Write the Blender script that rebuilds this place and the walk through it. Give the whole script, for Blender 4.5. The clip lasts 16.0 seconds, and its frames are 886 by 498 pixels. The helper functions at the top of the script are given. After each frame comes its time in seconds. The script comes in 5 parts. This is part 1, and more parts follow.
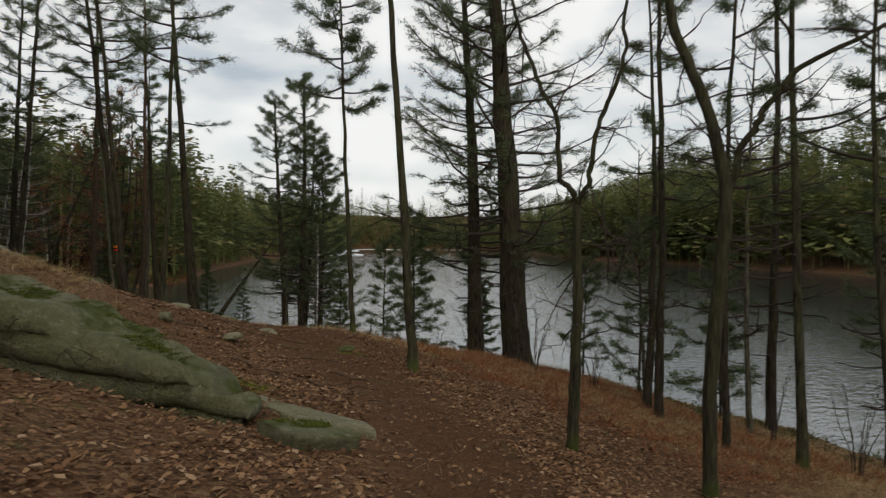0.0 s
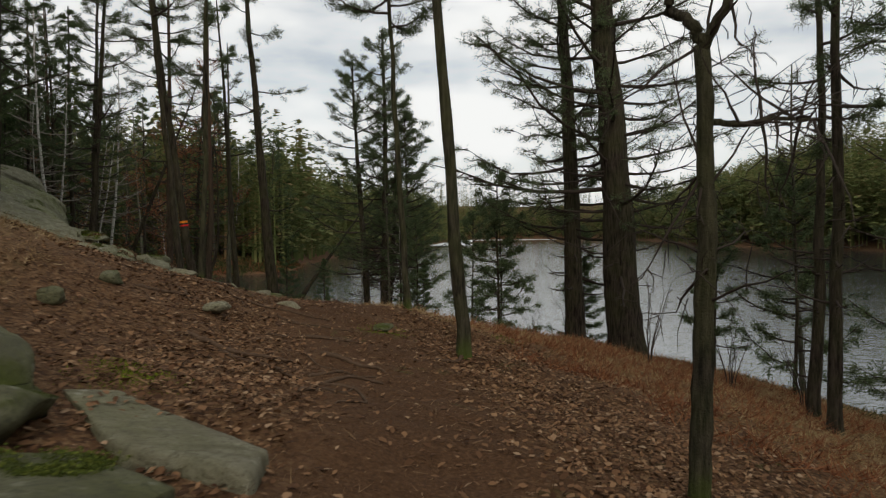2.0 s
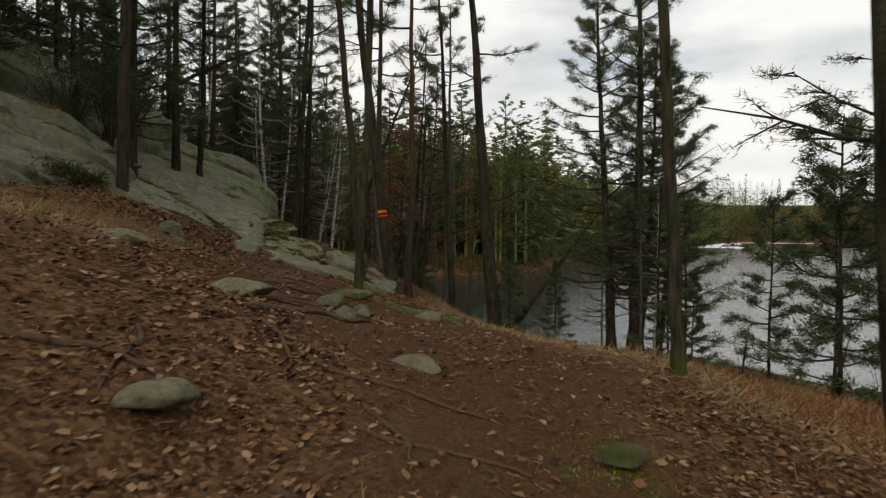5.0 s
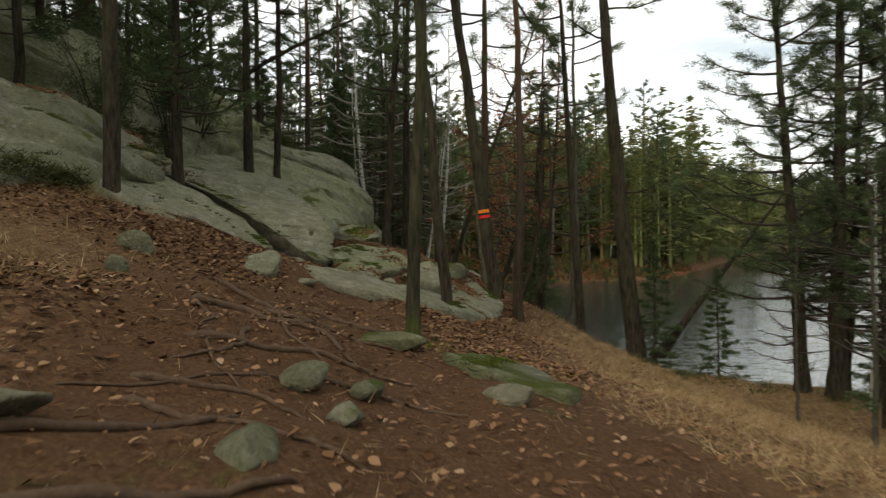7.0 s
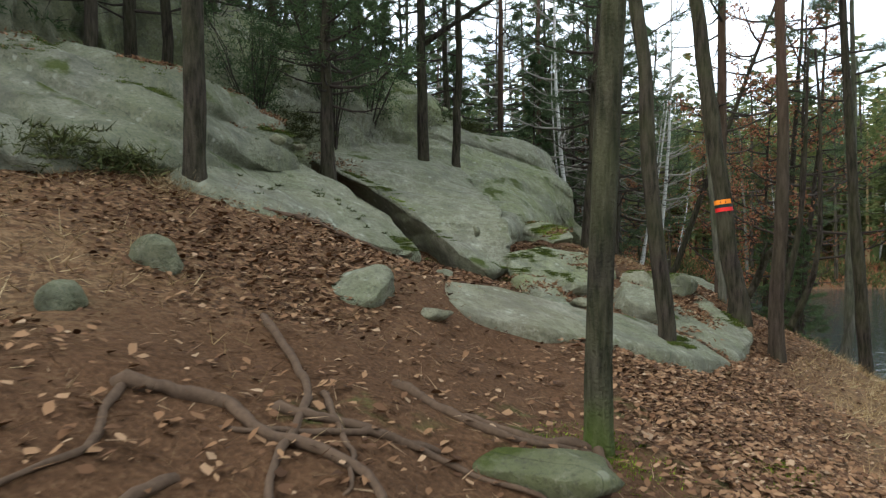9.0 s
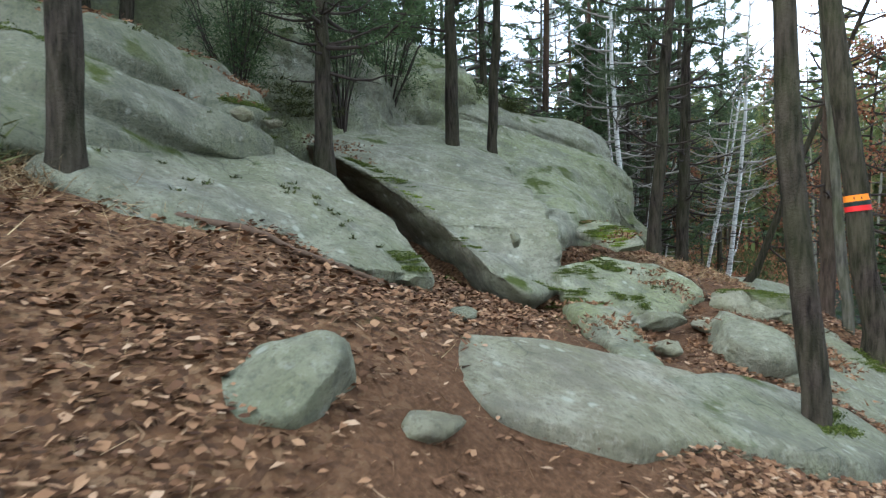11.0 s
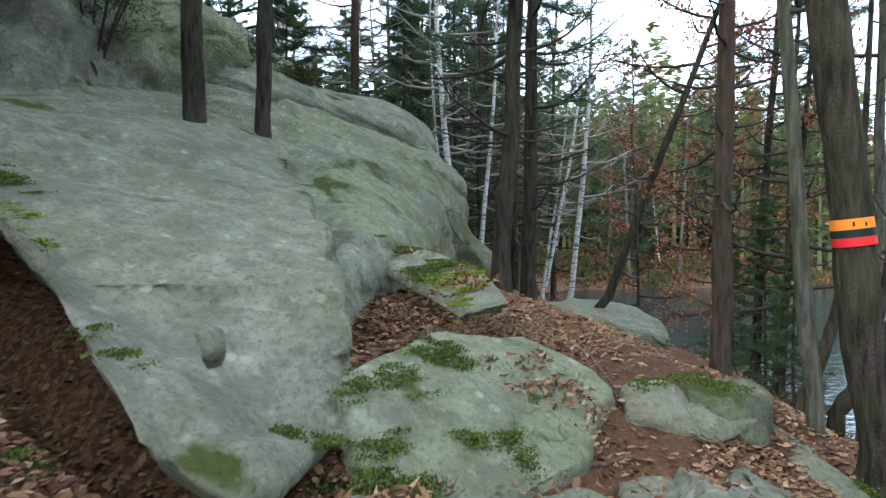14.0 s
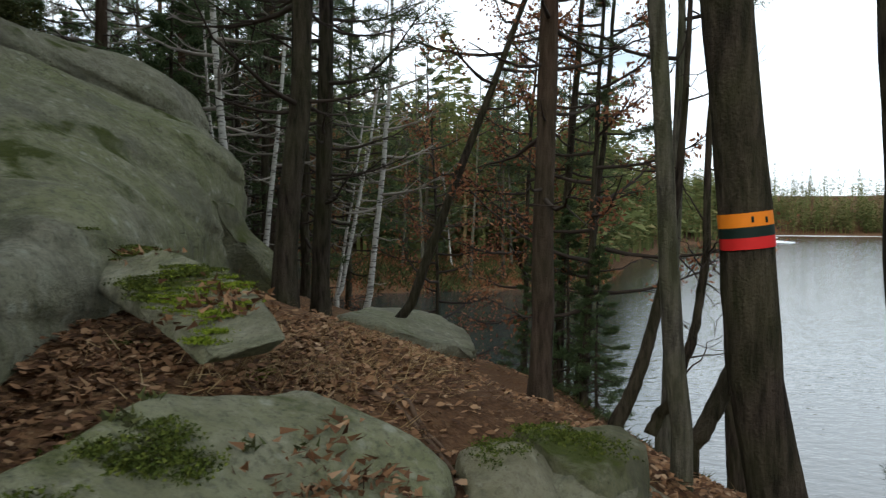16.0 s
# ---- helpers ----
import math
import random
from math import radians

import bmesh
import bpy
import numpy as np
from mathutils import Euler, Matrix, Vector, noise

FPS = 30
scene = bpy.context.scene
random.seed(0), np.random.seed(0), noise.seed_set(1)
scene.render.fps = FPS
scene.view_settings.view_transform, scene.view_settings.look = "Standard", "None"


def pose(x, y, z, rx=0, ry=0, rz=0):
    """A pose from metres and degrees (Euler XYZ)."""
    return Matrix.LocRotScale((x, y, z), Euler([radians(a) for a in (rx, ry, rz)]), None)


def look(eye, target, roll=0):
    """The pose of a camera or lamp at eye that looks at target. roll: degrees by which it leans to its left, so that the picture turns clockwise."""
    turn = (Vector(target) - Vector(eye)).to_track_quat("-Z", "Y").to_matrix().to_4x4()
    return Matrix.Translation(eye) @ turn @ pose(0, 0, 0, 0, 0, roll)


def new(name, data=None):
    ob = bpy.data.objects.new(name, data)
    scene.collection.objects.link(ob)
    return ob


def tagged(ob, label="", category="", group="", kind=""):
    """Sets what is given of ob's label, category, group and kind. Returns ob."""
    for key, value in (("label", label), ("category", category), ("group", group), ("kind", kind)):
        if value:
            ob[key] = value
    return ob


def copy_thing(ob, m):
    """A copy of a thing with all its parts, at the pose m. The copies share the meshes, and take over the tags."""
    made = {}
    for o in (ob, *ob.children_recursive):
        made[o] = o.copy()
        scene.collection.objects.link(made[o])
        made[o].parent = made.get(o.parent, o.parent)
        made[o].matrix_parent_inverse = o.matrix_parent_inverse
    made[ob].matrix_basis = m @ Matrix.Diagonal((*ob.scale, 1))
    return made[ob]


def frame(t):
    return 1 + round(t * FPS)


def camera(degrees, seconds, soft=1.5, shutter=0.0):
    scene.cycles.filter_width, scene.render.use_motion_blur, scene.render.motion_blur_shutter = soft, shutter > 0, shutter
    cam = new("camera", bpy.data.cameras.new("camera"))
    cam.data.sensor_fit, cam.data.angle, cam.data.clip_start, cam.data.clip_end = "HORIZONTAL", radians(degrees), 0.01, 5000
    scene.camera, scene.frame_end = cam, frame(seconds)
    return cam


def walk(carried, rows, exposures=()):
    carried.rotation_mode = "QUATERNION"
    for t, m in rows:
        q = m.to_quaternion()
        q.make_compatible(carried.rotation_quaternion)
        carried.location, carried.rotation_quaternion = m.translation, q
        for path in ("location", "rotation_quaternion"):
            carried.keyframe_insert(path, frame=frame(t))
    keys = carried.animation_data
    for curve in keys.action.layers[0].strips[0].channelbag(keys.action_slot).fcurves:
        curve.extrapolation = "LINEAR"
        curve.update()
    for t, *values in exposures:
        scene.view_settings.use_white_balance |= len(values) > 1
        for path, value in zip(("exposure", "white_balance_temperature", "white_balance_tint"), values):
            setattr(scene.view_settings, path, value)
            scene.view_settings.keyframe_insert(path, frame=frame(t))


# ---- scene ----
cam = camera(68.8, 16.0, soft=1.3, shutter=0.3)
PATH = [
    (0, -4.428, -9.622, 2.394, 89.39, -0.68, -33.29),
    (0.5, -3.854, -9.069, 2.177, 89.05, -0.18, -29.49),
    (1, -3.245, -8.451, 2.013, 88.85, -0.09, -27.08),
    (1.5, -2.619, -7.907, 1.852, 88.56, 0.60, -22.31),
    (2, -2.031, -7.231, 1.693, 88.62, 0.37, -22.99),
    (2.5, -1.515, -6.319, 1.584, 88.57, 0.25, -20.93),
    (3, -1.124, -5.290, 1.558, 88.46, -0.19, -14.66),
    (3.5, -0.745, -4.435, 1.473, 88.62, -0.36, -14.57),
    (4, -0.449, -3.534, 1.475, 88.57, -0.34, -8.97),
    (4.2, -0.451, -3.236, 1.496, 88.47, -0.40, -6.45),
    (6.3, 0.256, 0.332, 1.585, 88.77, 0.53, 2.74),
    (6.5, 0.297, 0.678, 1.557, 88.76, 0.78, 4.16),
    (7, 0.113, 1.788, 1.584, 89.00, 0.98, 10.86),
    (7.5, -0.008, 2.543, 1.647, 89.49, 0.60, 14.11),
    (8, -0.079, 3.306, 1.640, 89.27, 0.85, 20.28),
    (8.5, -0.263, 4.134, 1.604, 89.19, 1.05, 28.24),
    (9, -0.458, 4.782, 1.665, 88.95, 0.91, 29.56),
    (9.2, -0.540, 5.030, 1.654, 88.66, 0.87, 29.89),
    (11.3, -1.617, 7.255, 1.896, 88.04, 0.76, 33.34),
    (11.5, -1.704, 7.522, 1.905, 87.96, 0.84, 32.42),
    (12, -1.960, 8.084, 1.892, 87.66, 0.69, 32.32),
    (12.5, -2.280, 8.800, 1.945, 87.28, 0.56, 32.68),
    (13, -2.401, 9.483, 2.001, 87.53, 0.38, 23.51),
    (13.5, -2.613, 10.051, 2.084, 87.57, 0.50, 18.89),
    (14, -2.780, 10.441, 2.156, 87.59, 0.71, 17.78),
    (14.5, -2.954, 10.828, 2.193, 87.55, 0.50, 10.80),
    (15, -3.030, 11.293, 2.140, 87.57, 0.16, 4.72),
    (15.5, -3.060, 11.678, 2.144, 87.60, 0.14, 2.69),
    (16, -3.053, 11.986, 2.079, 87.79, -0.41, -0.33),
]
EXPOSURES = [(0,-0.55,7250,8),(3.5,-0.5,7350,8),(6.5,-0.1,7650,6),(8,0.65,6900,3),(9,1.05,6200,2),(11.5,1.68,5500,4),(13.5,1.65,5450,5),(14.5,1.27,5550,5),(15,0.9,5800,5),(16,0.3,6450,4)]
walk(cam, [(t, pose(*r)) for t, *r in PATH], EXPOSURES)

# ---- light ----
SUN_UP, SUN_TURN = radians(28), radians(200)
world = bpy.data.worlds.new("sky")
scene.world = world
world.use_nodes = True
wn, wl = world.node_tree.nodes, world.node_tree.links
wn.clear()
w_out, w_mix = wn.new("ShaderNodeOutputWorld"), wn.new("ShaderNodeMixShader")
w_sky, w_bg, w_cloud = wn.new("ShaderNodeTexSky"), wn.new("ShaderNodeBackground"), wn.new("ShaderNodeBackground")
w_sky.sky_type, w_sky.sun_disc, w_sky.sun_elevation, w_sky.sun_rotation = "NISHITA", False, SUN_UP, SUN_TURN
w_bg.inputs["Strength"].default_value = 0.11
w_cloud.inputs["Color"].default_value, w_cloud.inputs["Strength"].default_value = (0.9, 0.955, 1.05, 1), 1.4
w_co, w_map, w_noise, w_ramp = wn.new("ShaderNodeTexCoord"), wn.new("ShaderNodeMapping"), wn.new("ShaderNodeTexNoise"), wn.new("ShaderNodeValToRGB")
w_map.inputs["Scale"].default_value = (2.2, 2.2, 7)
w_noise.inputs["Scale"].default_value, w_noise.inputs["Detail"].default_value = 1.6, 6
w_ramp.color_ramp.elements[0].position, w_ramp.color_ramp.elements[1].position = 0.3, 0.56
w_ramp.color_ramp.elements[0].color = (0.35, 0.35, 0.35, 1)
wl.new(w_co.outputs["Generated"], w_map.inputs["Vector"])
wl.new(w_map.outputs["Vector"], w_noise.inputs["Vector"])
wl.new(w_noise.outputs["Fac"], w_ramp.inputs["Fac"])
wl.new(w_sky.outputs["Color"], w_bg.inputs["Color"])
wl.new(w_ramp.outputs["Color"], w_mix.inputs["Fac"])
wl.new(w_bg.outputs["Background"], w_mix.inputs[1])
wl.new(w_cloud.outputs["Background"], w_mix.inputs[2])
wl.new(w_mix.outputs["Shader"], w_out.inputs["Surface"])

sun = new("sun", bpy.data.lights.new("sun", "SUN"))
sun.data.energy, sun.data.angle, sun.data.color = 1.4, radians(14), (1, 0.96, 0.9)
sun.matrix_world = look((0, 0, 40), Vector((0, 0, 40)) - Vector((math.sin(SUN_TURN) * math.cos(SUN_UP), math.cos(SUN_TURN) * math.cos(SUN_UP), math.sin(SUN_UP))))


# ---- materials ----
def material(name, rough=0.9):
    m = bpy.data.materials.new(name)
    m.use_nodes = True
    n = m.node_tree.nodes
    b = n["Principled BSDF"]
    b.inputs["Roughness"].default_value = rough
    b.inputs["Specular IOR Level"].default_value = 0.12
    return m, n, m.node_tree.links, b


def noise_node(n, l, vector, scale, detail=5.0, stretch=(1, 1, 1), rough=0.6):
    mp, t = n.new("ShaderNodeMapping"), n.new("ShaderNodeTexNoise")
    mp.inputs["Scale"].default_value = stretch
    t.inputs["Scale"].default_value, t.inputs["Detail"].default_value, t.inputs["Roughness"].default_value = scale, detail, rough
    l.new(vector, mp.inputs["Vector"])
    l.new(mp.outputs["Vector"], t.inputs["Vector"])
    return t.outputs["Fac"]


def ramp(n, l, fac, stops):
    r = n.new("ShaderNodeValToRGB")
    e = r.color_ramp.elements
    while len(e) < len(stops):
        e.new(0.5)
    for k, (p, c) in zip(e, stops):
        k.position, k.color = p, (*c, 1) if isinstance(c, tuple) else (c, c, c, 1)
    l.new(fac, r.inputs["Fac"])
    return r.outputs["Color"]


def mix(n, l, fac, a, b):
    m = n.new("ShaderNodeMix")
    m.data_type = "RGBA"
    for sock, v in ((m.inputs[0], fac), (m.inputs[6], a), (m.inputs[7], b)):
        if isinstance(v, tuple):
            sock.default_value = (*v, 1)
        elif isinstance(v, float):
            sock.default_value = v
        else:
            l.new(v, sock)
    return m.outputs[2]


def maths(n, l, op, a, b=0.0, clamp=False):
    m = n.new("ShaderNodeMath")
    m.operation, m.use_clamp = op, clamp
    for sock, v in zip(m.inputs, (a, b)):
        if isinstance(v, (int, float)):
            sock.default_value = v
        else:
            l.new(v, sock)
    return m.outputs[0]


def bump(n, l, b, fac, strength, distance):
    k = n.new("ShaderNodeBump")
    k.inputs["Strength"].default_value, k.inputs["Distance"].default_value = strength, distance
    l.new(fac, k.inputs["Height"])
    l.new(k.outputs["Normal"], b.inputs["Normal"])


def place(n):
    return n.new("ShaderNodeNewGeometry").outputs["Position"]


def up_facing(n, l, low, high):
    sep, r = n.new("ShaderNodeSeparateXYZ"), n.new("ShaderNodeMapRange")
    l.new(n.new("ShaderNodeNewGeometry").outputs["Normal"], sep.inputs[0])
    r.inputs["From Min"].default_value, r.inputs["From Max"].default_value = low, high
    l.new(sep.outputs["Z"], r.inputs["Value"])
    return r.outputs[0]


def ground_material():
    m, n, l, b = material("forest_floor", 0.95)
    p = place(n)
    fine, mid, big = noise_node(n, l, p, 38, 6), noise_node(n, l, p, 6, 5), noise_node(n, l, p, 0.8, 4)
    chips = n.new("ShaderNodeTexVoronoi")
    chips.inputs["Scale"].default_value = 34
    l.new(p, chips.inputs["Vector"])
    chip = n.new("ShaderNodeSeparateColor")
    l.new(chips.outputs["Color"], chip.inputs[0])
    soil = ramp(n, l, fine, [(0.25, (0.024, 0.012, 0.006)), (0.5, (0.08, 0.039, 0.018)), (0.8, (0.165, 0.096, 0.05))])
    soil = mix(n, l, mid, soil, mix(n, l, 0.5, soil, (0.09, 0.046, 0.023)))
    litter = ramp(n, l, chip.outputs[0], [(0.0, (0.034, 0.017, 0.008)), (0.35, (0.12, 0.056, 0.022)), (0.7, (0.21, 0.11, 0.048)), (1.0, (0.3, 0.185, 0.095))])
    litter = mix(n, l, fine, litter, (0.07, 0.04, 0.025))
    trail = n.new("ShaderNodeAttribute")
    trail.attribute_name = "trail"
    worn = maths(n, l, "ADD", trail.outputs["Fac"], maths(n, l, "MULTIPLY", maths(n, l, "SUBTRACT", mid, 0.5), 1.1), True)
    col = mix(n, l, worn, litter, soil)
    straw = ramp(n, l, noise_node(n, l, p, 14, 5, (1, 0.25, 1)), [(0.3, (0.10, 0.06, 0.028)), (0.7, (0.30, 0.2, 0.10))])
    grass = n.new("ShaderNodeAttribute")
    grass.attribute_name = "straw"
    col = mix(n, l, maths(n, l, "MULTIPLY", grass.outputs["Fac"], ramp(n, l, maths(n, l, "ADD", maths(n, l, "MULTIPLY", mid, 0.6), maths(n, l, "MULTIPLY", big, 0.4)), [(0.38, 0.0), (0.6, 0.9)]), True), col, straw)
    moss = ramp(n, l, big, [(0.60, 0.0), (0.70, 1.0)])
    moss = maths(n, l, "MULTIPLY", moss, ramp(n, l, mid, [(0.5, 0.0), (0.62, 0.75)]))
    col = mix(n, l, moss, col, mix(n, l, fine, (0.035, 0.05, 0.012), (0.09, 0.11, 0.028)))
    l.new(col, b.inputs["Base Color"])
    bump(n, l, b, maths(n, l, "ADD", fine, maths(n, l, "MULTIPLY", chip.outputs[0], 0.3)), 0.8, 0.03)
    return m


def rock_material(name, light=1.0, moss=0.5, warm=0.0, blue=0.93, lichen=(0.225, 0.236, 0.145)):
    m, n, l, b = material(name, 0.88)
    p = place(n)
    fine, mid, big = noise_node(n, l, p, 30, 8, rough=0.7), noise_node(n, l, p, 4.5, 6), noise_node(n, l, p, 0.9, 4)
    streak = noise_node(n, l, p, 3.0, 5, (1.0, 1.0, 5.0))
    c = lambda r, g, bl: (r * light + warm * 0.04, g * light + warm * 0.015, bl * light * blue)
    col = ramp(n, l, mid, [(0.28, c(0.135, 0.127, 0.096)), (0.5, c(0.285, 0.272, 0.222)), (0.72, c(0.42, 0.405, 0.345))])
    col = mix(n, l, ramp(n, l, big, [(0.32, 0.1), (0.62, 0.75)]), col, c(*lichen))
    col = mix(n, l, ramp(n, l, streak, [(0.55, 0.0), (0.72, 0.5)]), col, c(0.19, 0.175, 0.14))
    col = mix(n, l, ramp(n, l, fine, [(0.32, 0.75), (0.5, 0.0)]), col, c(0.10, 0.102, 0.08))
    grain = noise_node(n, l, p, 11, 7, rough=0.75)
    col = mix(n, l, ramp(n, l, grain, [(0.33, 0.6), (0.48, 0.0)]), col, c(0.135, 0.137, 0.11))
    col = mix(n, l, ramp(n, l, grain, [(0.55, 0.0), (0.68, 0.5)]), col, c(0.45, 0.435, 0.375))
    stain = ramp(n, l, noise_node(n, l, p, 1.6, 7, (1.0, 1.0, 0.7), 0.72), [(0.52, 0.0), (0.62, 0.5)])
    col = mix(n, l, stain, col, c(0.15, 0.145, 0.125))
    spots = n.new("ShaderNodeTexVoronoi")
    spots.inputs["Scale"].default_value = 7
    l.new(p, spots.inputs["Vector"])
    spot = maths(n, l, "MULTIPLY", ramp(n, l, spots.outputs["Distance"], [(0.16, 1.0), (0.26, 0.0)]), ramp(n, l, mid, [(0.5, 0.0), (0.58, 0.8)]))
    col = mix(n, l, spot, col, c(0.41, 0.41, 0.35))
    green = maths(n, l, "MULTIPLY", ramp(n, l, noise_node(n, l, p, 1.7, 6), [(0.66 - 0.2 * moss, 0.0), (0.74 - 0.2 * moss, 1.0)]), up_facing(n, l, 0.1, 0.75))
    col = mix(n, l, green, col, mix(n, l, fine, (0.035, 0.05, 0.012), (0.115, 0.13, 0.03)))
    warp = n.new("ShaderNodeVectorMath")
    warp.operation = "ADD"
    wob = n.new("ShaderNodeTexNoise")
    wob.inputs["Scale"].default_value = 1.6
    l.new(p, wob.inputs["Vector"])
    l.new(p, warp.inputs[0])
    l.new(wob.outputs["Color"], warp.inputs[1])
    split = n.new("ShaderNodeTexVoronoi")
    split.feature, split.inputs["Scale"].default_value = "DISTANCE_TO_EDGE", 0.75
    l.new(warp.outputs[0], split.inputs["Vector"])
    crack = maths(n, l, "MULTIPLY", ramp(n, l, split.outputs["Distance"], [(0.0, 1.0), (0.005, 0.0)]), ramp(n, l, big, [(0.5, 0.0), (0.58, 0.5)]))
    col = mix(n, l, crack, col, (0.03, 0.03, 0.022))
    l.new(col, b.inputs["Base Color"])
    mid = maths(n, l, "SUBTRACT", mid, maths(n, l, "MULTIPLY", crack, 0.6))
    mid = maths(n, l, "ADD", mid, maths(n, l, "MULTIPLY", grain, 0.9))
    bump(n, l, b, maths(n, l, "ADD", maths(n, l, "MULTIPLY", mid, 1.6), maths(n, l, "ADD", fine, maths(n, l, "MULTIPLY", streak, 0.5))), 0.9, 0.055)
    return m


def bark_material(name, dark, light, green=0.0, base_moss=0.0, rust=None):
    m, n, l, b = material(name, 0.95)
    p = n.new("ShaderNodeTexCoord").outputs["Object"]
    ridge, fine = noise_node(n, l, p, 22, 6, (1, 1, 0.16)), noise_node(n, l, p, 60, 4)
    col = ramp(n, l, ridge, [(0.36, dark), (0.62, light)])
    col = mix(n, l, maths(n, l, "MULTIPLY", fine, 0.5), col, tuple(v * 0.5 for v in dark))
    sep = n.new("ShaderNodeSeparateXYZ")
    l.new(p, sep.inputs[0])
    if rust:
        high = n.new("ShaderNodeMapRange")
        high.inputs["From Min"].default_value, high.inputs["From Max"].default_value = 2.5, 5.5
        l.new(sep.outputs["Z"], high.inputs["Value"])
        col = mix(n, l, maths(n, l, "MULTIPLY", high.outputs[0], 0.8), col, mix(n, l, ridge, tuple(v * 0.5 for v in rust), rust))
    if green:
        g = maths(n, l, "MULTIPLY", ramp(n, l, noise_node(n, l, p, 1.6, 5), [(0.38, 0.0), (0.66, 1.0)]), green)
        col = mix(n, l, g, col, (0.075, 0.085, 0.03))
    if base_moss:
        low = n.new("ShaderNodeMapRange")
        low.inputs["From Min"].default_value, low.inputs["From Max"].default_value = base_moss, 0.0
        l.new(maths(n, l, "ADD", sep.outputs["Z"], maths(n, l, "MULTIPLY", noise_node(n, l, p, 7), 0.3)), low.inputs["Value"])
        col = mix(n, l, low.outputs[0], col, (0.075, 0.105, 0.018))
    l.new(col, b.inputs["Base Color"])
    bump(n, l, b, maths(n, l, "ADD", ridge, maths(n, l, "MULTIPLY", fine, 0.4)), 1.0, 0.05)
    return m


def varied_material(name, stops, rough=0.85, through_light=0.0):
    """Small pieces of one mesh, each with its own shade."""
    m, n, l, b = material(name, rough)
    r = n.new("ShaderNodeNewGeometry").outputs["Random Per Island"]
    l.new(ramp(n, l, r, stops), b.inputs["Base Color"])
    if through_light:
        t, k = n.new("ShaderNodeBsdfTranslucent"), n.new("ShaderNodeMixShader")
        k.inputs[0].default_value = through_light
        l.new(ramp(n, l, r, stops), t.inputs["Color"])
        l.new(b.outputs[0], k.inputs[1])
        l.new(t.outputs[0], k.inputs[2])
        l.new(k.outputs[0], n["Material Output"].inputs["Surface"])
    return m


def plain_material(name, colour, rough=0.8, var=0.25, scale=20):
    m, n, l, b = material(name, rough)
    f = noise_node(n, l, place(n), scale, 5)
    l.new(mix(n, l, f, tuple(v * (1 - var) for v in colour), tuple(min(1, v * (1 + var)) for v in colour)), b.inputs["Base Color"])
    bump(n, l, b, f, 0.3, 0.01)
    return m


def water_material():
    m, n, l, b = material("lake_water", 0.025)
    b.inputs["Base Color"].default_value = (0.02, 0.028, 0.03, 1)
    b.inputs["IOR"].default_value, b.inputs["Specular IOR Level"].default_value = 1.75, 1.0
    p = place(n)
    f = maths(n, l, "ADD", noise_node(n, l, p, 2.2, 3, (1, 1.8, 1)), maths(n, l, "MULTIPLY", noise_node(n, l, p, 0.12, 3), 1.2))
    bump(n, l, b, f, 0.32, 0.1)
    return m


def birch_material():
    m, n, l, b = material("birch_bark", 0.7)
    p = n.new("ShaderNodeTexCoord").outputs["Object"]
    marks = ramp(n, l, noise_node(n, l, p, 5, 5, (1, 1, 6)), [(0.52, 0.0), (0.62, 1.0)])
    col = mix(n, l, marks, mix(n, l, noise_node(n, l, p, 9), (0.36, 0.35, 0.31), (0.62, 0.6, 0.55)), (0.05, 0.045, 0.04))
    l.new(col, b.inputs["Base Color"])
    return m


M_GROUND, M_WATER = ground_material(), water_material()
M_ROCK, M_ROCK_MOSSY = rock_material("grey_rock", 0.96, 0.3, 0.15), rock_material("mossy_rock", 0.72, 0.78, blue=0.85, lichen=(0.2, 0.21, 0.1))
M_ROCK_LICHEN = rock_material("lichened_rock", 0.98, 0.45, blue=0.92, lichen=(0.24, 0.26, 0.12))
M_ROCK_TERRACE = rock_material("terrace_rock", 0.84, 0.42, blue=0.92, lichen=(0.205, 0.215, 0.13))
M_ROCK_PALE = rock_material("pale_rock", 0.95, 0.0, 0.6)
M_BARK = bark_material("pine_bark", (0.014, 0.01, 0.008), (0.078, 0.06, 0.046), 0.3)
M_BARK_RUST = bark_material("red_pine_bark", (0.03, 0.02, 0.015), (0.085, 0.06, 0.045), 0.15, 0, (0.13, 0.075, 0.05))
M_BARK_MOSSY = bark_material("mossy_bark", (0.014, 0.012, 0.009), (0.085, 0.072, 0.05), 0.45, 0.45)
M_BARK_GREY = bark_material("grey_bark", (0.05, 0.045, 0.037), (0.17, 0.155, 0.125), 0.55)
M_BIRCH = birch_material()
M_TWIG = plain_material("dark_twig", (0.045, 0.035, 0.028), 0.95)
M_TWIG_PALE = plain_material("pale_twig", (0.26, 0.235, 0.20), 0.9)
M_ROOT = plain_material("root_bark", (0.085, 0.054, 0.035), 0.9, 0.55, 30)
M_NEEDLE = varied_material("pine_needles", [(0, (0.04, 0.06, 0.026)), (0.5, (0.08, 0.112, 0.05)), (1, (0.13, 0.16, 0.08))], 0.7, 0.35)
M_SPRUCE = varied_material("spruce_needles", [(0, (0.038, 0.06, 0.026)), (0.6, (0.07, 0.105, 0.042)), (1, (0.115, 0.145, 0.06))], 0.7, 0.35)
M_OAKLEAF = varied_material("dead_oak_leaves", [(0, (0.12, 0.042, 0.02)), (0.5, (0.24, 0.1, 0.05)), (1, (0.35, 0.17, 0.09))], 0.8, 0.4)
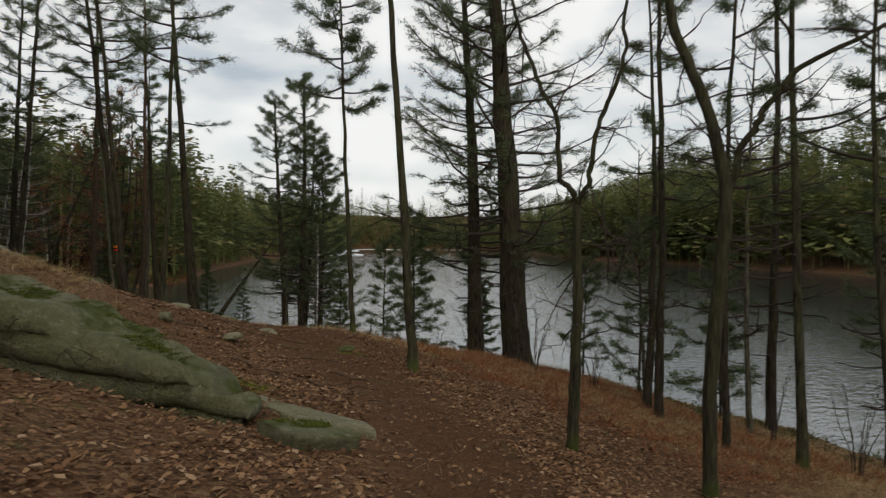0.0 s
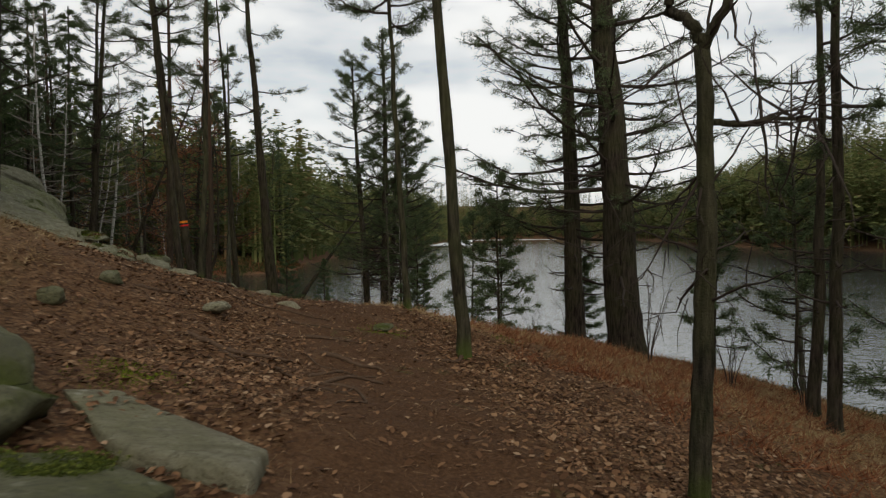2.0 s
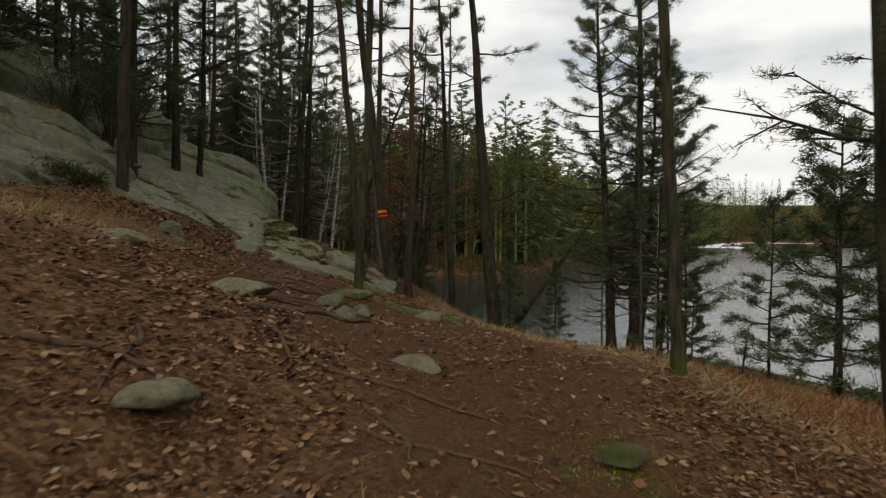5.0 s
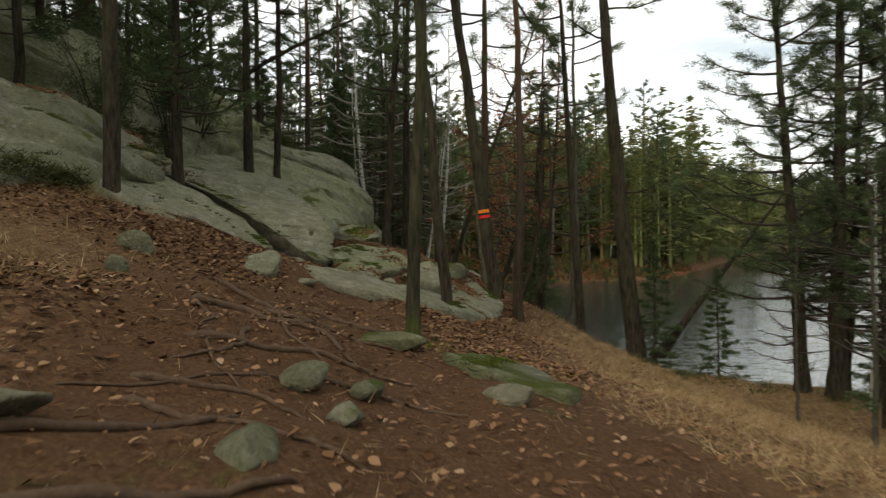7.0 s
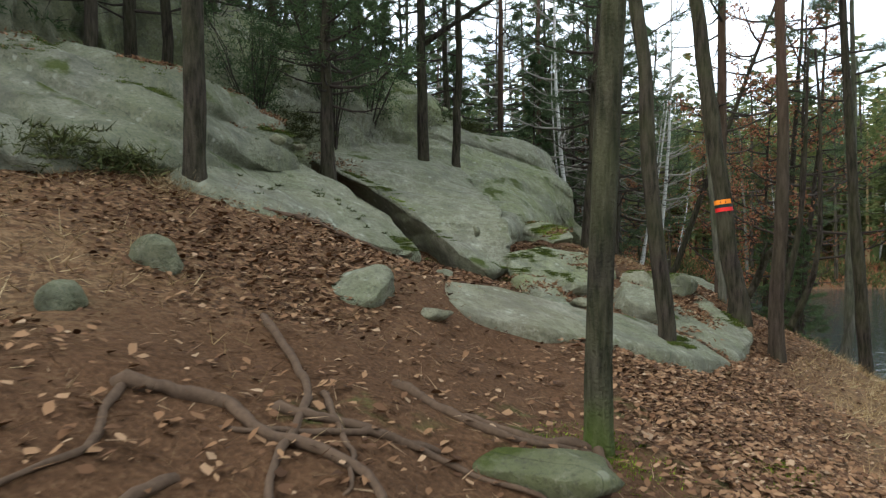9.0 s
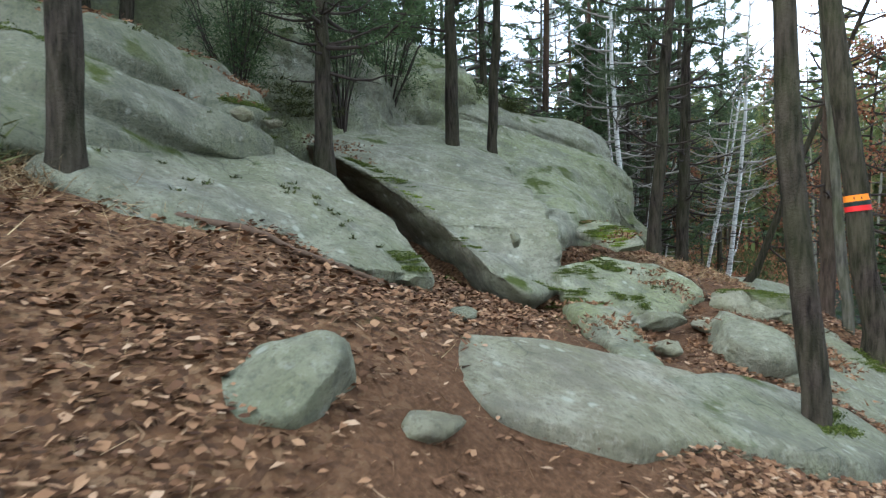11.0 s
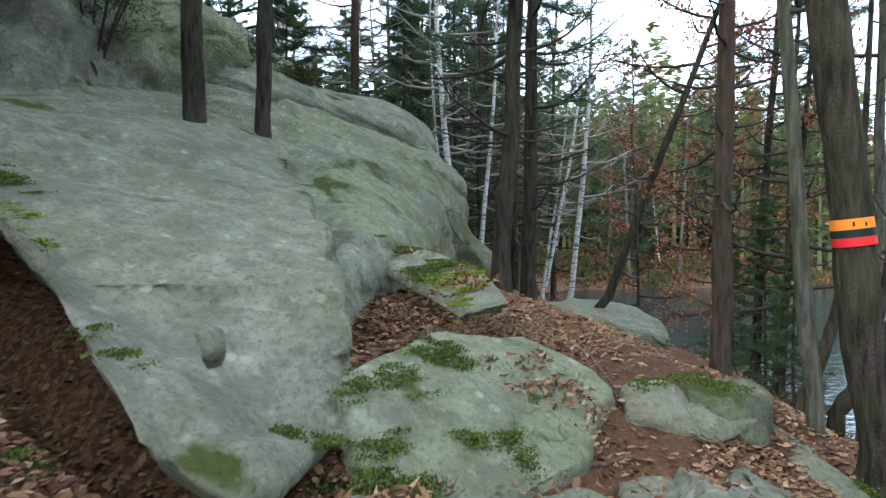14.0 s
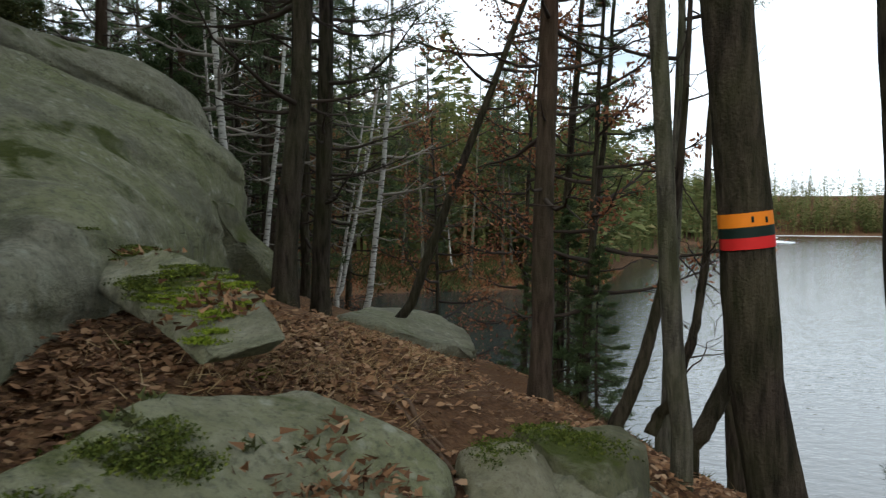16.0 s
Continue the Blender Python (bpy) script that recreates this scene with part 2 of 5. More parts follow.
M_LEAF = varied_material("fallen_leaves", [(0, (0.045, 0.021, 0.011)), (0.35, (0.12, 0.06, 0.03)), (0.7, (0.2, 0.107, 0.054)), (0.9, (0.25, 0.145, 0.078)), (1, (0.32, 0.215, 0.135))])
M_STRAW = varied_material("dry_grass", [(0, (0.14, 0.085, 0.04)), (0.6, (0.30, 0.20, 0.10)), (1, (0.42, 0.32, 0.18))])
M_NEEDLE_DRY = varied_material("dry_needles", [(0, (0.05, 0.026, 0.014)), (0.6, (0.13, 0.07, 0.035)), (1, (0.3, 0.2, 0.12))])
M_FERN = varied_material("dead_bracken", [(0, (0.11, 0.035, 0.016)), (0.6, (0.2, 0.075, 0.035)), (1, (0.28, 0.13, 0.06))])
M_MOSS = varied_material("moss_tufts", [(0, (0.03, 0.042, 0.008)), (0.6, (0.065, 0.083, 0.014)), (1, (0.12, 0.135, 0.026))])
M_MOSS_BRIGHT = varied_material("bright_moss", [(0, (0.06, 0.09, 0.008)), (0.6, (0.13, 0.17, 0.014)), (1, (0.22, 0.26, 0.03))])
M_FAR = varied_material("far_woods", [(0, (0.1, 0.125, 0.045)), (0.5, (0.165, 0.19, 0.07)), (0.85, (0.22, 0.225, 0.085)), (1, (0.27, 0.19, 0.095))], 0.85, 0.4)
M_ICE = plain_material("lake_ice", (0.75, 0.78, 0.8), 0.5, 0.1, 0.5)
M_ORANGE, M_BLACK, M_RED = plain_material("orange_tape", (0.75, 0.22, 0.02), 0.5, 0.12), plain_material("dark_green_tape", (0.012, 0.022, 0.018), 0.5), plain_material("red_tape", (0.55, 0.025, 0.025), 0.5, 0.12)
M_HEATH = varied_material("heather", [(0, (0.03, 0.03, 0.012)), (0.6, (0.055, 0.065, 0.02)), (1, (0.1, 0.1, 0.035))])


# ---- the lie of the land ----
LAKE_Z = -1.9
# the lake's shoreline, seen from above
SHORE = [(11, -10), (10.8, 1), (9.8, 6.5), (9.2, 12.5), (6.2, 17), (3.2, 18.4), (1.9, 19.6), (-0.4, 23.4), (-4.6, 27.5), (-9, 38),
         (-9, 48), (3, 52), (8, 55), (18, 82), (42, 135), (85, 200), (140, 300), (210, 290), (170, 190), (128, 130),
         (110, 60), (97, 0), (85, -60), (40, -80), (16, -30)]
# heights along the trail, and on the slopes beside it
TRAIL_SPOTS = [(-4.4, -9.6, 1.27), (-2.6, -7.9, 0.75), (-1.1, -5.3, 0.42), (-0.4, -2.8, 0.36), (-0.33, -0.85, 0.37), (0.25, 1.2, 0.4),
               (0, 4.5, 0.47), (-1.0, 6.2, 0.62), (-2.2, 8.6, 0.8), (-2.9, 10.4, 1.0), (-3.1, 12.5, 0.95), (-2.9, 14.4, 0.98), (-2.6, 16.8, 0.85)]
SLOPE_SPOTS = [(-1.6, -0.6, 0.6), (1.1, -4, -0.09), (1.34, 0.13, 0.15), (3.65, 2.9, -0.23), (7.6, 4.75, -1.05), (1.86, 3.7, 0.33),
               (-0.1, 8.6, 0.15), (-0.5, 14.2, -0.3), (-1.5, 16, 0.5), (-0.3, 20.2, -1.1), (-1.8, 21.6, -0.1), (1.8, 18.2, -1.55),
               (-3.4, 4.5, 1.45), (-5.4, 8.8, 2.15), (-6.9, 11.5, 2.4), (-4.6, 1.2, 2.2), (-4.6, -2, 1.5), (-6.4, 6.4, 2.2), (-6.0, 7.5, 2.25), (-9.5, 9.7, 3.6),
               (-3.7, 14.3, 1.2), (-3.8, 22.4, 0.1), (-4.2, 17.6, 1.35), (-5.0, 12.2, 1.45), (-6.6, 14.2, 1.7), (-5.2, 15.6, 1.62), (-5.0, 16.9, 1.58), (-4.6, 15.1, 1.5), (-5.2, 19.0, 1.2), (-6.8, 18.5, 2.2), (-11, 15, 4.2)]
SPOTS = TRAIL_SPOTS + SLOPE_SPOTS


def tps(d):
    return d * d * np.log(d + 1e-6)


_P = np.array(SPOTS)
_A = np.zeros((len(_P) + 3, len(_P) + 3))
_A[:-3, :-3] = tps(np.hypot(_P[:, None, 0] - _P[None, :, 0], _P[:, None, 1] - _P[None, :, 1])) + 0.6 * np.eye(len(_P))
_A[:-3, -3], _A[:-3, -2:], _A[-3, :-3], _A[-2:, :-3] = 1, _P[:, :2], 1, _P[:, :2].T
_W = np.linalg.solve(_A, np.append(_P[:, 2], (0, 0, 0)))


def shore_distance(x, y):
    """Metres from the shoreline: positive on land, negative in the lake."""
    x, y = np.atleast_1d(x).astype(float), np.atleast_1d(y).astype(float)
    best, inside = np.full(x.shape, 1e9), np.zeros(x.shape, bool)
    for (ax, ay), (bx, by) in zip(SHORE, SHORE[1:] + SHORE[:1]):
        dx, dy = bx - ax, by - ay
        k = np.clip(((x - ax) * dx + (y - ay) * dy) / (dx * dx + dy * dy), 0, 1)
        best = np.minimum(best, np.hypot(x - ax - k * dx, y - ay - k * dy))
        if dy:
            cut = ((ay > y) != (by > y)) & (x < dx * (y - ay) / dy + ax)
            inside ^= cut
    return np.where(inside, -best, best)


def smooth(a, b, v):
    k = np.clip((v - a) / (b - a), 0, 1)
    return k * k * (3 - 2 * k)


def height(x, y):
    """The ground's height at arrays of places."""
    x, y = np.atleast_1d(x).astype(float), np.atleast_1d(y).astype(float)
    d = tps(np.hypot(x[:, None] - _P[None, :, 0], y[:, None] - _P[None, :, 1]))
    near = d @ _W[:-3] + _W[-3] + x * _W[-2] + y * _W[-1]
    sd = shore_distance(x, y)
    land = np.maximum(sd, 0)
    hill = 14 * smooth(60, 140, x) * smooth(0, 70, land) + 7 * smooth(0, 45, land)
    far = LAKE_Z + 0.35 * np.minimum(land, 3) + hill + 0.25 * np.sin(x * 0.31 + 1) * np.sin(y * 0.23) * smooth(1, 12, land)
    k = smooth(9, 20, np.hypot((x + 2) * 0.85, np.maximum(np.abs(y - 4) - 12, 0)))
    z = near * (1 - k) + far * k
    bump = 0.035 * np.sin(x * 2.1 + 0.7 * y) * np.sin(y * 1.7 - 0.4 * x) + 0.02 * np.sin(x * 5.3 + 1.3) * np.sin(y * 4.7)
    z = z + bump
    for ax, ay, dx, dy, deep, wide in ((-7.0, 13.25, 2.7, -0.8, 0.55, 0.32), (-5.5, -2.5, 2.7, -1.65, 0.26, 0.24)):
        k = np.clip(((x - ax) * dx + (y - ay) * dy) / (dx * dx + dy * dy), 0, 1)
        z = z - deep * np.exp(-(np.hypot(x - ax - dx * k, y - ay - dy * k) / wide) ** 2)
    z = np.minimum(z, LAKE_Z + 0.05 + 1.1 * np.maximum(sd, 0) + 0.35 * np.sqrt(np.maximum(sd, 0)))
    z = np.maximum(z, LAKE_Z + 0.12 * smooth(0, 1, land))
    return np.where(sd < 0, LAKE_Z - np.minimum(0.02 - 0.35 * sd, 3), z)

# ---- meshes ----
class Build:
    """Collects corners and faces for one mesh."""

    def __init__(self):
        self.v, self.f, self.count = [], [], 0

    def add(self, verts, faces):
        self.v.append(np.asarray(verts, float).reshape(-1, 3))
        self.f.extend([tuple(int(i) + self.count for i in face) for face in faces])
        self.count += len(self.v[-1])

    def tube(self, points, radii, sides=6, cap=True):
        pts = np.asarray(points, float)
        way = np.gradient(pts, axis=0)
        way /= np.linalg.norm(way, axis=1)[:, None] + 1e-9
        ref = np.array((0.0, 0.0, 1.0)) if abs(way[0][2]) < 0.8 else np.array((1.0, 0.0, 0.0))
        side = np.cross(way, ref)
        side /= np.linalg.norm(side, axis=1)[:, None] + 1e-9
        over = np.cross(side, way)
        a = np.arange(sides) * 2 * np.pi / sides
        ring = (np.cos(a)[None, :, None] * side[:, None] + np.sin(a)[None, :, None] * over[:, None]) * np.asarray(radii, float)[:, None, None]
        n = len(pts)
        faces = [(i * sides + j, i * sides + (j + 1) % sides, (i + 1) * sides + (j + 1) % sides, (i + 1) * sides + j) for i in range(n - 1) for j in range(sides)]
        if cap:
            faces += [tuple(range((n - 1) * sides, n * sides)), tuple(reversed(range(sides)))]
        self.add((pts[:, None] + ring).reshape(-1, 3), faces)

    def mesh(self, name, mat, smooth_faces=True):
        m = bpy.data.meshes.new(name)
        m.from_pydata(np.concatenate(self.v).tolist() if self.v else [], [], self.f)
        m.materials.append(mat)
        if smooth_faces:
            m.shade_smooth()
        m.update()
        return m


def part(name, data, parent, label=""):
    ob = new(name, data)
    ob.parent = parent
    if label:
        ob["label"] = label
    return ob


def blades(centres, ways, length, width, rng):
    """Thin pointed blades as one block of triangles: corners and faces."""
    n = len(centres)
    r = rng.normal(size=(n, 3))
    side = np.cross(ways, r)
    side /= np.linalg.norm(side, axis=1)[:, None] + 1e-9
    w = np.asarray(width).reshape(-1, 1) * side
    tip = centres + ways * np.asarray(length).reshape(-1, 1)
    v = np.stack([centres - w, centres + w, tip], 1).reshape(-1, 3)
    return v, np.arange(n * 3).reshape(-1, 3)


def flat_mesh(name, v, f, mat):
    m = bpy.data.meshes.new(name)
    v, f = np.asarray(v, np.float32), np.asarray(f, np.int32)
    k = f.shape[1]
    m.vertices.add(len(v))
    m.vertices.foreach_set("co", v.ravel())
    m.loops.add(f.size)
    m.loops.foreach_set("vertex_index", f.ravel())
    m.polygons.add(len(f))
    m.polygons.foreach_set("loop_start", np.arange(0, f.size, k, dtype=np.int32))
    m.materials.append(mat)
    m.update(calc_edges=True)
    return m


def unit(v):
    return v / (np.linalg.norm(v, axis=-1, keepdims=True) + 1e-9)


def tree(name, label, category, seed, high, girth, bark, lean=(0, 0), bend=0.0, first=0.35, reach=0.16, limbs=40, dead=10, leaf=None, tufts=7, kind="pine", twig=None, split=False):
    """A tree: a tapered trunk, its limbs and a crown of many small needles or leaves."""
    rng = np.random.default_rng(seed)
    root = tagged(new(name), label, category)
    s = np.linspace(0, 1, 15)
    phase = rng.uniform(0, 6.28, 2)
    px = lean[0] * s * high + bend * np.sin(s * 4 + phase[0]) * 0.12 - bend * np.sin(phase[0]) * 0.12 + rng.normal(0, 0.012, 15) * high / 10
    py = lean[1] * s * high + bend * np.sin(s * 3.3 + phase[1]) * 0.12 - bend * np.sin(phase[1]) * 0.12 + rng.normal(0, 0.012, 15) * high / 10
    px[0] = py[0] = 0
    spine = np.stack([px, py, s * high], 1)
    rad = girth / 2 * (1 - 0.82 * s ** 0.9) + 0.004
    bt = Build()
    low = np.array([[0, 0, -0.45], [0, 0, -0.02], [0, 0, 0.12], [0, 0, 0.35]]) + spine[0]
    low[3, :2] = spine[0, :2] * 0.7 + 0.3 * spine[1, :2] * 0.35 * 15 / high / 1.0 * 0.2
    up = np.concatenate([low, spine[1:]])
    rr = np.concatenate([[girth * 0.72, girth * 0.6, girth * 0.545, girth * 0.51], rad[1:]])
    if split:
        zz = np.concatenate([np.linspace(-0.45, 0.45, 9), np.linspace(0.55, high, 60)])
        rr, up = np.interp(zz, up[:, 2], rr), np.stack([np.interp(zz, up[:, 2], up[:, i]) for i in range(3)], 1)
    bt.tube(up, rr, 26 if split else 12)
    trunk = bt.mesh("trunk", bark)
    v = np.zeros(len(trunk.vertices) * 3)
    trunk.vertices.foreach_get("co", v)
    v = v.reshape(-1, 3)
    if split:
        core = np.stack([np.interp(v[:, 2], up[:, 2], up[:, i]) for i in range(2)], 1)
        ridge = np.abs(lumps(v * (1, 1, 0.22), seed + 7, 0.045)) * 0.06 + lumps(v, seed + 8, 0.3) * 0.04
        v[:, :2] += (v[:, :2] - core) * ridge[:, None]
        swell = smooth(0.5, -0.1, v[:, 2]) * np.maximum(np.sin(np.arctan2(v[:, 1] - core[:, 1], v[:, 0] - core[:, 0]) * 4 + seed), 0)
        v[:, :2] += (v[:, :2] - core) * 0.16 * swell[:, None]
    else:
        v[:, :2] += rng.normal(0, girth * 0.012, (len(v), 2))
    trunk.vertices.foreach_set("co", v.ravel())
    part("trunk", trunk, root)
    bb, ends, end_ways, made = Build(), [], [], []
    at = lambda k: np.array([np.interp(k, s, spine[:, i]) for i in range(3)])
    golden = rng.uniform(0, 6.28)
    for i in range(limbs + dead):
        is_dead = i >= limbs
        if split:
            bb = Build()
            made.append(bb)
        k = rng.uniform(max(0.1, first * 0.4), first + 0.1) if is_dead else first + (1 - first) * ((i + 0.5) / max(limbs, 1)) * 0.98
        golden += 2.4 + rng.normal(0, 0.4)
        h = (k - first) / (1 - first)
        if kind == "spruce":
            length = high * reach * (1.05 - max(h, 0)) * rng.uniform(0.8, 1.15)
            rise = 0.25 * max(h, 0) - 0.25
        else:
            length = high * reach * (1.1 - 0.75 * max(h, 0) ** 1.5) * rng.uniform(0.55, 1.15)
            rise = 0.1 + 0.5 * max(h, 0) + rng.normal(0, 0.12)
        if is_dead:
            length *= rng.uniform(0.25, 0.75)
            rise = rng.uniform(-0.25, 0.25)
        out = unit(np.array([math.cos(golden), math.sin(golden), rise]))
        p0 = at(k)
        q = np.linspace(0, 1, 6)[:, None]
        sag = np.array([0, 0, 1.0]) * (q ** 2) * length * (0.12 if kind != "spruce" else 0.18) - np.array([0, 0, 1.0]) * np.sin(q * 3.1) * length * 0.07
        pts = p0 + out * q * length + sag + np.cumsum(rng.normal(0, 0.03, (6, 3)), 0) * length * q
        r0 = min(0.012 + length * 0.011, girth * 0.28)
        bb.tube(pts, r0 * (1 - 0.85 * q[:, 0]) + 0.0015, 5, False)
        subs = 6 if is_dead else round(tufts * 1.7)
        for j in range(subs):
            a = rng.uniform(0.25, 1.0) if not is_dead else rng.uniform(0.3, 0.9)
            base = np.array([np.interp(a, q[:, 0], pts[:, c]) for c in range(3)])
            d = unit(out + rng.normal(0, 0.55, 3) * np.array([1, 1, 0.55]))
            ln = length * rng.uniform(0.1, 0.32) * (1.25 - a * 0.6)
            sub = base + d * np.linspace(0, 1, 3)[:, None] * ln + rng.normal(0, 0.02, (3, 3)) * ln
            bb.tube(sub, (r0 * 0.3 + 0.001, r0 * 0.22 + 0.001, 0.001), 3, False)
            if not is_dead:
                for e in (0.5, 0.75, 1.0):
                    ends.append(base + d * ln * e)
                    end_ways.append(d)
    if split:
        for one in made:
            part("limb", one.mesh("limb", twig or M_TWIG), root)
    else:
        tagged(part("twigwork", bb.mesh("twigwork", twig or M_TWIG), root), kind="stuff")
    if leaf is not None and ends:
        ends, end_ways = np.array(ends), np.array(end_ways)
        if kind == "oak":
            per = 4
            c = np.repeat(ends, per, 0) + rng.normal(0, 0.09, (len(ends) * per, 3))
            d, e = unit(rng.normal(size=c.shape)), unit(rng.normal(size=c.shape))
            e = unit(np.cross(d, e))
            size = rng.uniform(0.025, 0.048, (len(c), 1))
            v = np.stack([c - d * size, c + e * size * 0.5, c + d * size, c - e * size * 0.5], 1).reshape(-1, 3)
            part("crown", flat_mesh("crown", v, np.arange(len(v)).reshape(-1, 4), leaf), root, "rust-brown withered leaves")
        else:
            per = 17 if split else 13
            c = np.repeat(ends, per, 0) + rng.normal(0, 0.055, (len(ends) * per, 3)) * (1, 1, 0.65)
            d = unit(np.repeat(end_ways, per, 0) * 0.8 + rng.normal(size=c.shape) * np.array([1, 1, 0.7]))
            size = rng.uniform(0.06, 0.11, len(c)) * (1 + high / 40)
            v, f = blades(c, d, size, (0.0045 if split else 0.0085) + size * 0.02, rng)
            part("crown", flat_mesh("crown", v, f, leaf), root)
    return root


def stand(ob, x, y, turn=0.0, scale=1.0, sink=0.0):
    ob.matrix_basis = pose(x, y, float(height(x, y)[0]) - sink, 0, 0, turn) @ Matrix.Diagonal((scale, scale, scale, 1))
    return ob


def lumps(p, seed, scale):
    """Smooth noise at an array of places."""
    rng = np.random.default_rng(seed)
    out = np.zeros(len(p))
    for k in range(14):
        w = unit(rng.normal(size=3)) * rng.uniform(0.5, 2.4) / scale
        out += np.sin(p @ w + rng.uniform(0, 6.28)) / 14 ** 0.5
    return out


def rock(name, label, outline, push, mat, seed, rough=0.05, cuts=4, edge=0.06, layers=0.0):
    """A rock from the outline of its upper face, drawn out along push into the ground, with worn edges and an uneven skin."""
    b = bmesh.new()
    face = b.faces.new([b.verts.new(p) for p in outline])
    made = bmesh.ops.extrude_face_region(b, geom=[face])
    for g in made["geom"]:
        if isinstance(g, bmesh.types.BMVert):
            g.co += Vector(push)
    bmesh.ops.recalc_face_normals(b, faces=b.faces)
    bmesh.ops.bevel(b, geom=list(b.edges), offset=edge, segments=2, profile=0.6, affect="EDGES")
    bmesh.ops.triangulate(b, faces=b.faces)
    for _ in range(cuts):
        big = [e for e in b.edges if e.calc_length() > max(0.09, rough * 1.4)]
        if not big or len(b.faces) > 26000:
            break
        bmesh.ops.subdivide_edges(b, edges=big, cuts=1, use_grid_fill=True)
        bmesh.ops.triangulate(b, faces=b.faces)
    b.normal_update()
    co = np.array([v.co for v in b.verts])
    fold = np.abs(lumps(co * (1, 1, 1.7), seed + 3, 0.5))
    shift = lumps(co, seed, 0.8) * rough + (0.5 - fold) * rough * 0.9 + lumps(co, seed + 1, 0.2) * rough * 0.4 + lumps(co, seed + 2, 0.08) * rough * 0.16
    if layers:
        saw = (co @ np.array((0.22, 0.12, 1.0)) + lumps(co, seed + 6, 1.1) * 0.1) / 0.24
        saw -= np.floor(saw)
        shift = shift + layers * (smooth(0.0, 0.25, saw) * smooth(1.0, 0.8, saw) - 0.5)
    for v, k in zip(b.verts, shift):
        v.co += v.normal * float(k)
    m = bpy.data.meshes.new(name)
    b.to_mesh(m)
    b.free()
    m.shade_smooth()
    m.materials.append(mat)
    ob = new(name, m)
    return tagged(ob, label, "rock")


def stone(name, label, x, y, size, mat, seed, turn=0.0, sink=0.35, tilt=0.0):
    """A loose, rounded and partly angular stone, sunk into the ground."""
    rng = np.random.default_rng(seed)
    b = bmesh.new()
    bmesh.ops.create_icosphere(b, subdivisions=4 if max(size) > 0.25 else 3, radius=1)
    co = np.array([v.co for v in b.verts])
    planes = unit(rng.normal(size=(13, 3)) * np.array([1, 1, 0.9]))
    for w, d in zip(planes, rng.uniform(0.55, 0.88, 13)):
        over = co @ w - d
        co -= np.where(over > 0, over * 0.92, 0)[:, None] * w
    co *= np.array(size)
    co += unit(co) * (lumps(co, seed, max(size) * 0.5) * max(size) * 0.045 + lumps(co, seed + 5, max(size) * 0.15) * max(size) * 0.028)[:, None]
    for v, c in zip(b.verts, co):
        v.co = c
    m = bpy.data.meshes.new(name)
    b.to_mesh(m)
    b.free()
    m.shade_smooth()
    m.materials.append(mat)
    ob = tagged(new(name, m), label, "rock")
    ob.matrix_basis = pose(x, y, float(height(x, y)[0]) + size[2] * (1 - 2 * sink) * 0.5, tilt, 0, turn)
    return ob


def root_vine(label, points, thick, seed, name="root"):
    """A tree root that snakes along the ground, half sunk in it."""
    rng = np.random.default_rng(seed)
    pts = np.array(points, float)
    k = np.linspace(0, len(pts) - 1, 8 * (len(pts) - 1) + 1)
    xy = np.stack([np.interp(k, np.arange(len(pts)), pts[:, i]) for i in range(2)], 1)
    xy[1:-1] += np.cumsum(rng.normal(0, 0.012, (len(k) - 2, 2)), 0) * 0.7 + rng.normal(0, 0.012, (len(k) - 2, 2))
    for _ in range(3):
        xy[1:-1] = (xy[:-2] + 2 * xy[1:-1] + xy[2:]) / 4
    z = height(xy[:, 0], xy[:, 1]) + relief(xy[:, 0], xy[:, 1]) + thick * 0.5 + rng.normal(0, thick * 0.15, len(k))
    z[0] -= thick * 0.8
    z[-1] -= thick * 1.2
    b = Build()
    b.tube(np.column_stack([xy, z]), thick * (1 - 0.6 * np.linspace(0, 1, len(k))) * rng.uniform(0.85, 1.15, len(k)), 8)
    return tagged(new(name, b.mesh(name, M_ROOT)), label, "root", "roots across the trail")


# ---- the ground, the lake and the far shores ----
TRACK = np.array([(-5.6, -10.6), (-4.4, -9.6), (-2.6, -7.9), (-1.1, -5.3), (-0.4, -3.2), (0.0, -0.8), (0.25, 1.2), (0, 3.2), (-0.5, 5), (-1.3, 6.8),
                  (-2.2, 8.6), (-2.9, 10.4), (-3.05, 12.3), (-2.85, 14.2), (-2.75, 16.5), (-2.4, 19), (-2.2, 21)])


def track_distance(x, y):
    best = np.full(np.shape(x), 1e9)
    for (ax, ay), (bx, by) in zip(TRACK[:-1], TRACK[1:]):
        dx, dy = bx - ax, by - ay
        k = np.clip(((x - ax) * dx + (y - ay) * dy) / (dx * dx + dy * dy), 0, 1)
        best = np.minimum(best, np.hypot(x - ax - k * dx, y - ay - k * dy))
    return best


def straw_cover(x, y):
    """How much dry grass grows: on the bank above the lake and on the upper slope."""
    bank = smooth(0.6, 2.0, x - np.interp(y, (-10, 0, 6, 14), (2.2, 1.6, -0.2, -1.6))) * smooth(13, 9, np.abs(y - 8)) * smooth(0.5, 3.5, y)
    upper = smooth(-2.9, -4.2, x) * 0.8 * smooth(5.4, 3.4, np.abs(y - 2.6))
    low = smooth(2.8, 4.8, x) * smooth(13, 9, np.abs(y))
    return np.clip(bank + upper + low, 0, 1)


def wide_trail(y):
    """Where the trail spreads out among the roots."""
    return 1.15 * smooth(3.0, 1.5, np.abs(y - 5.2)) - 0.4 * smooth(8.8, 10.2, y)


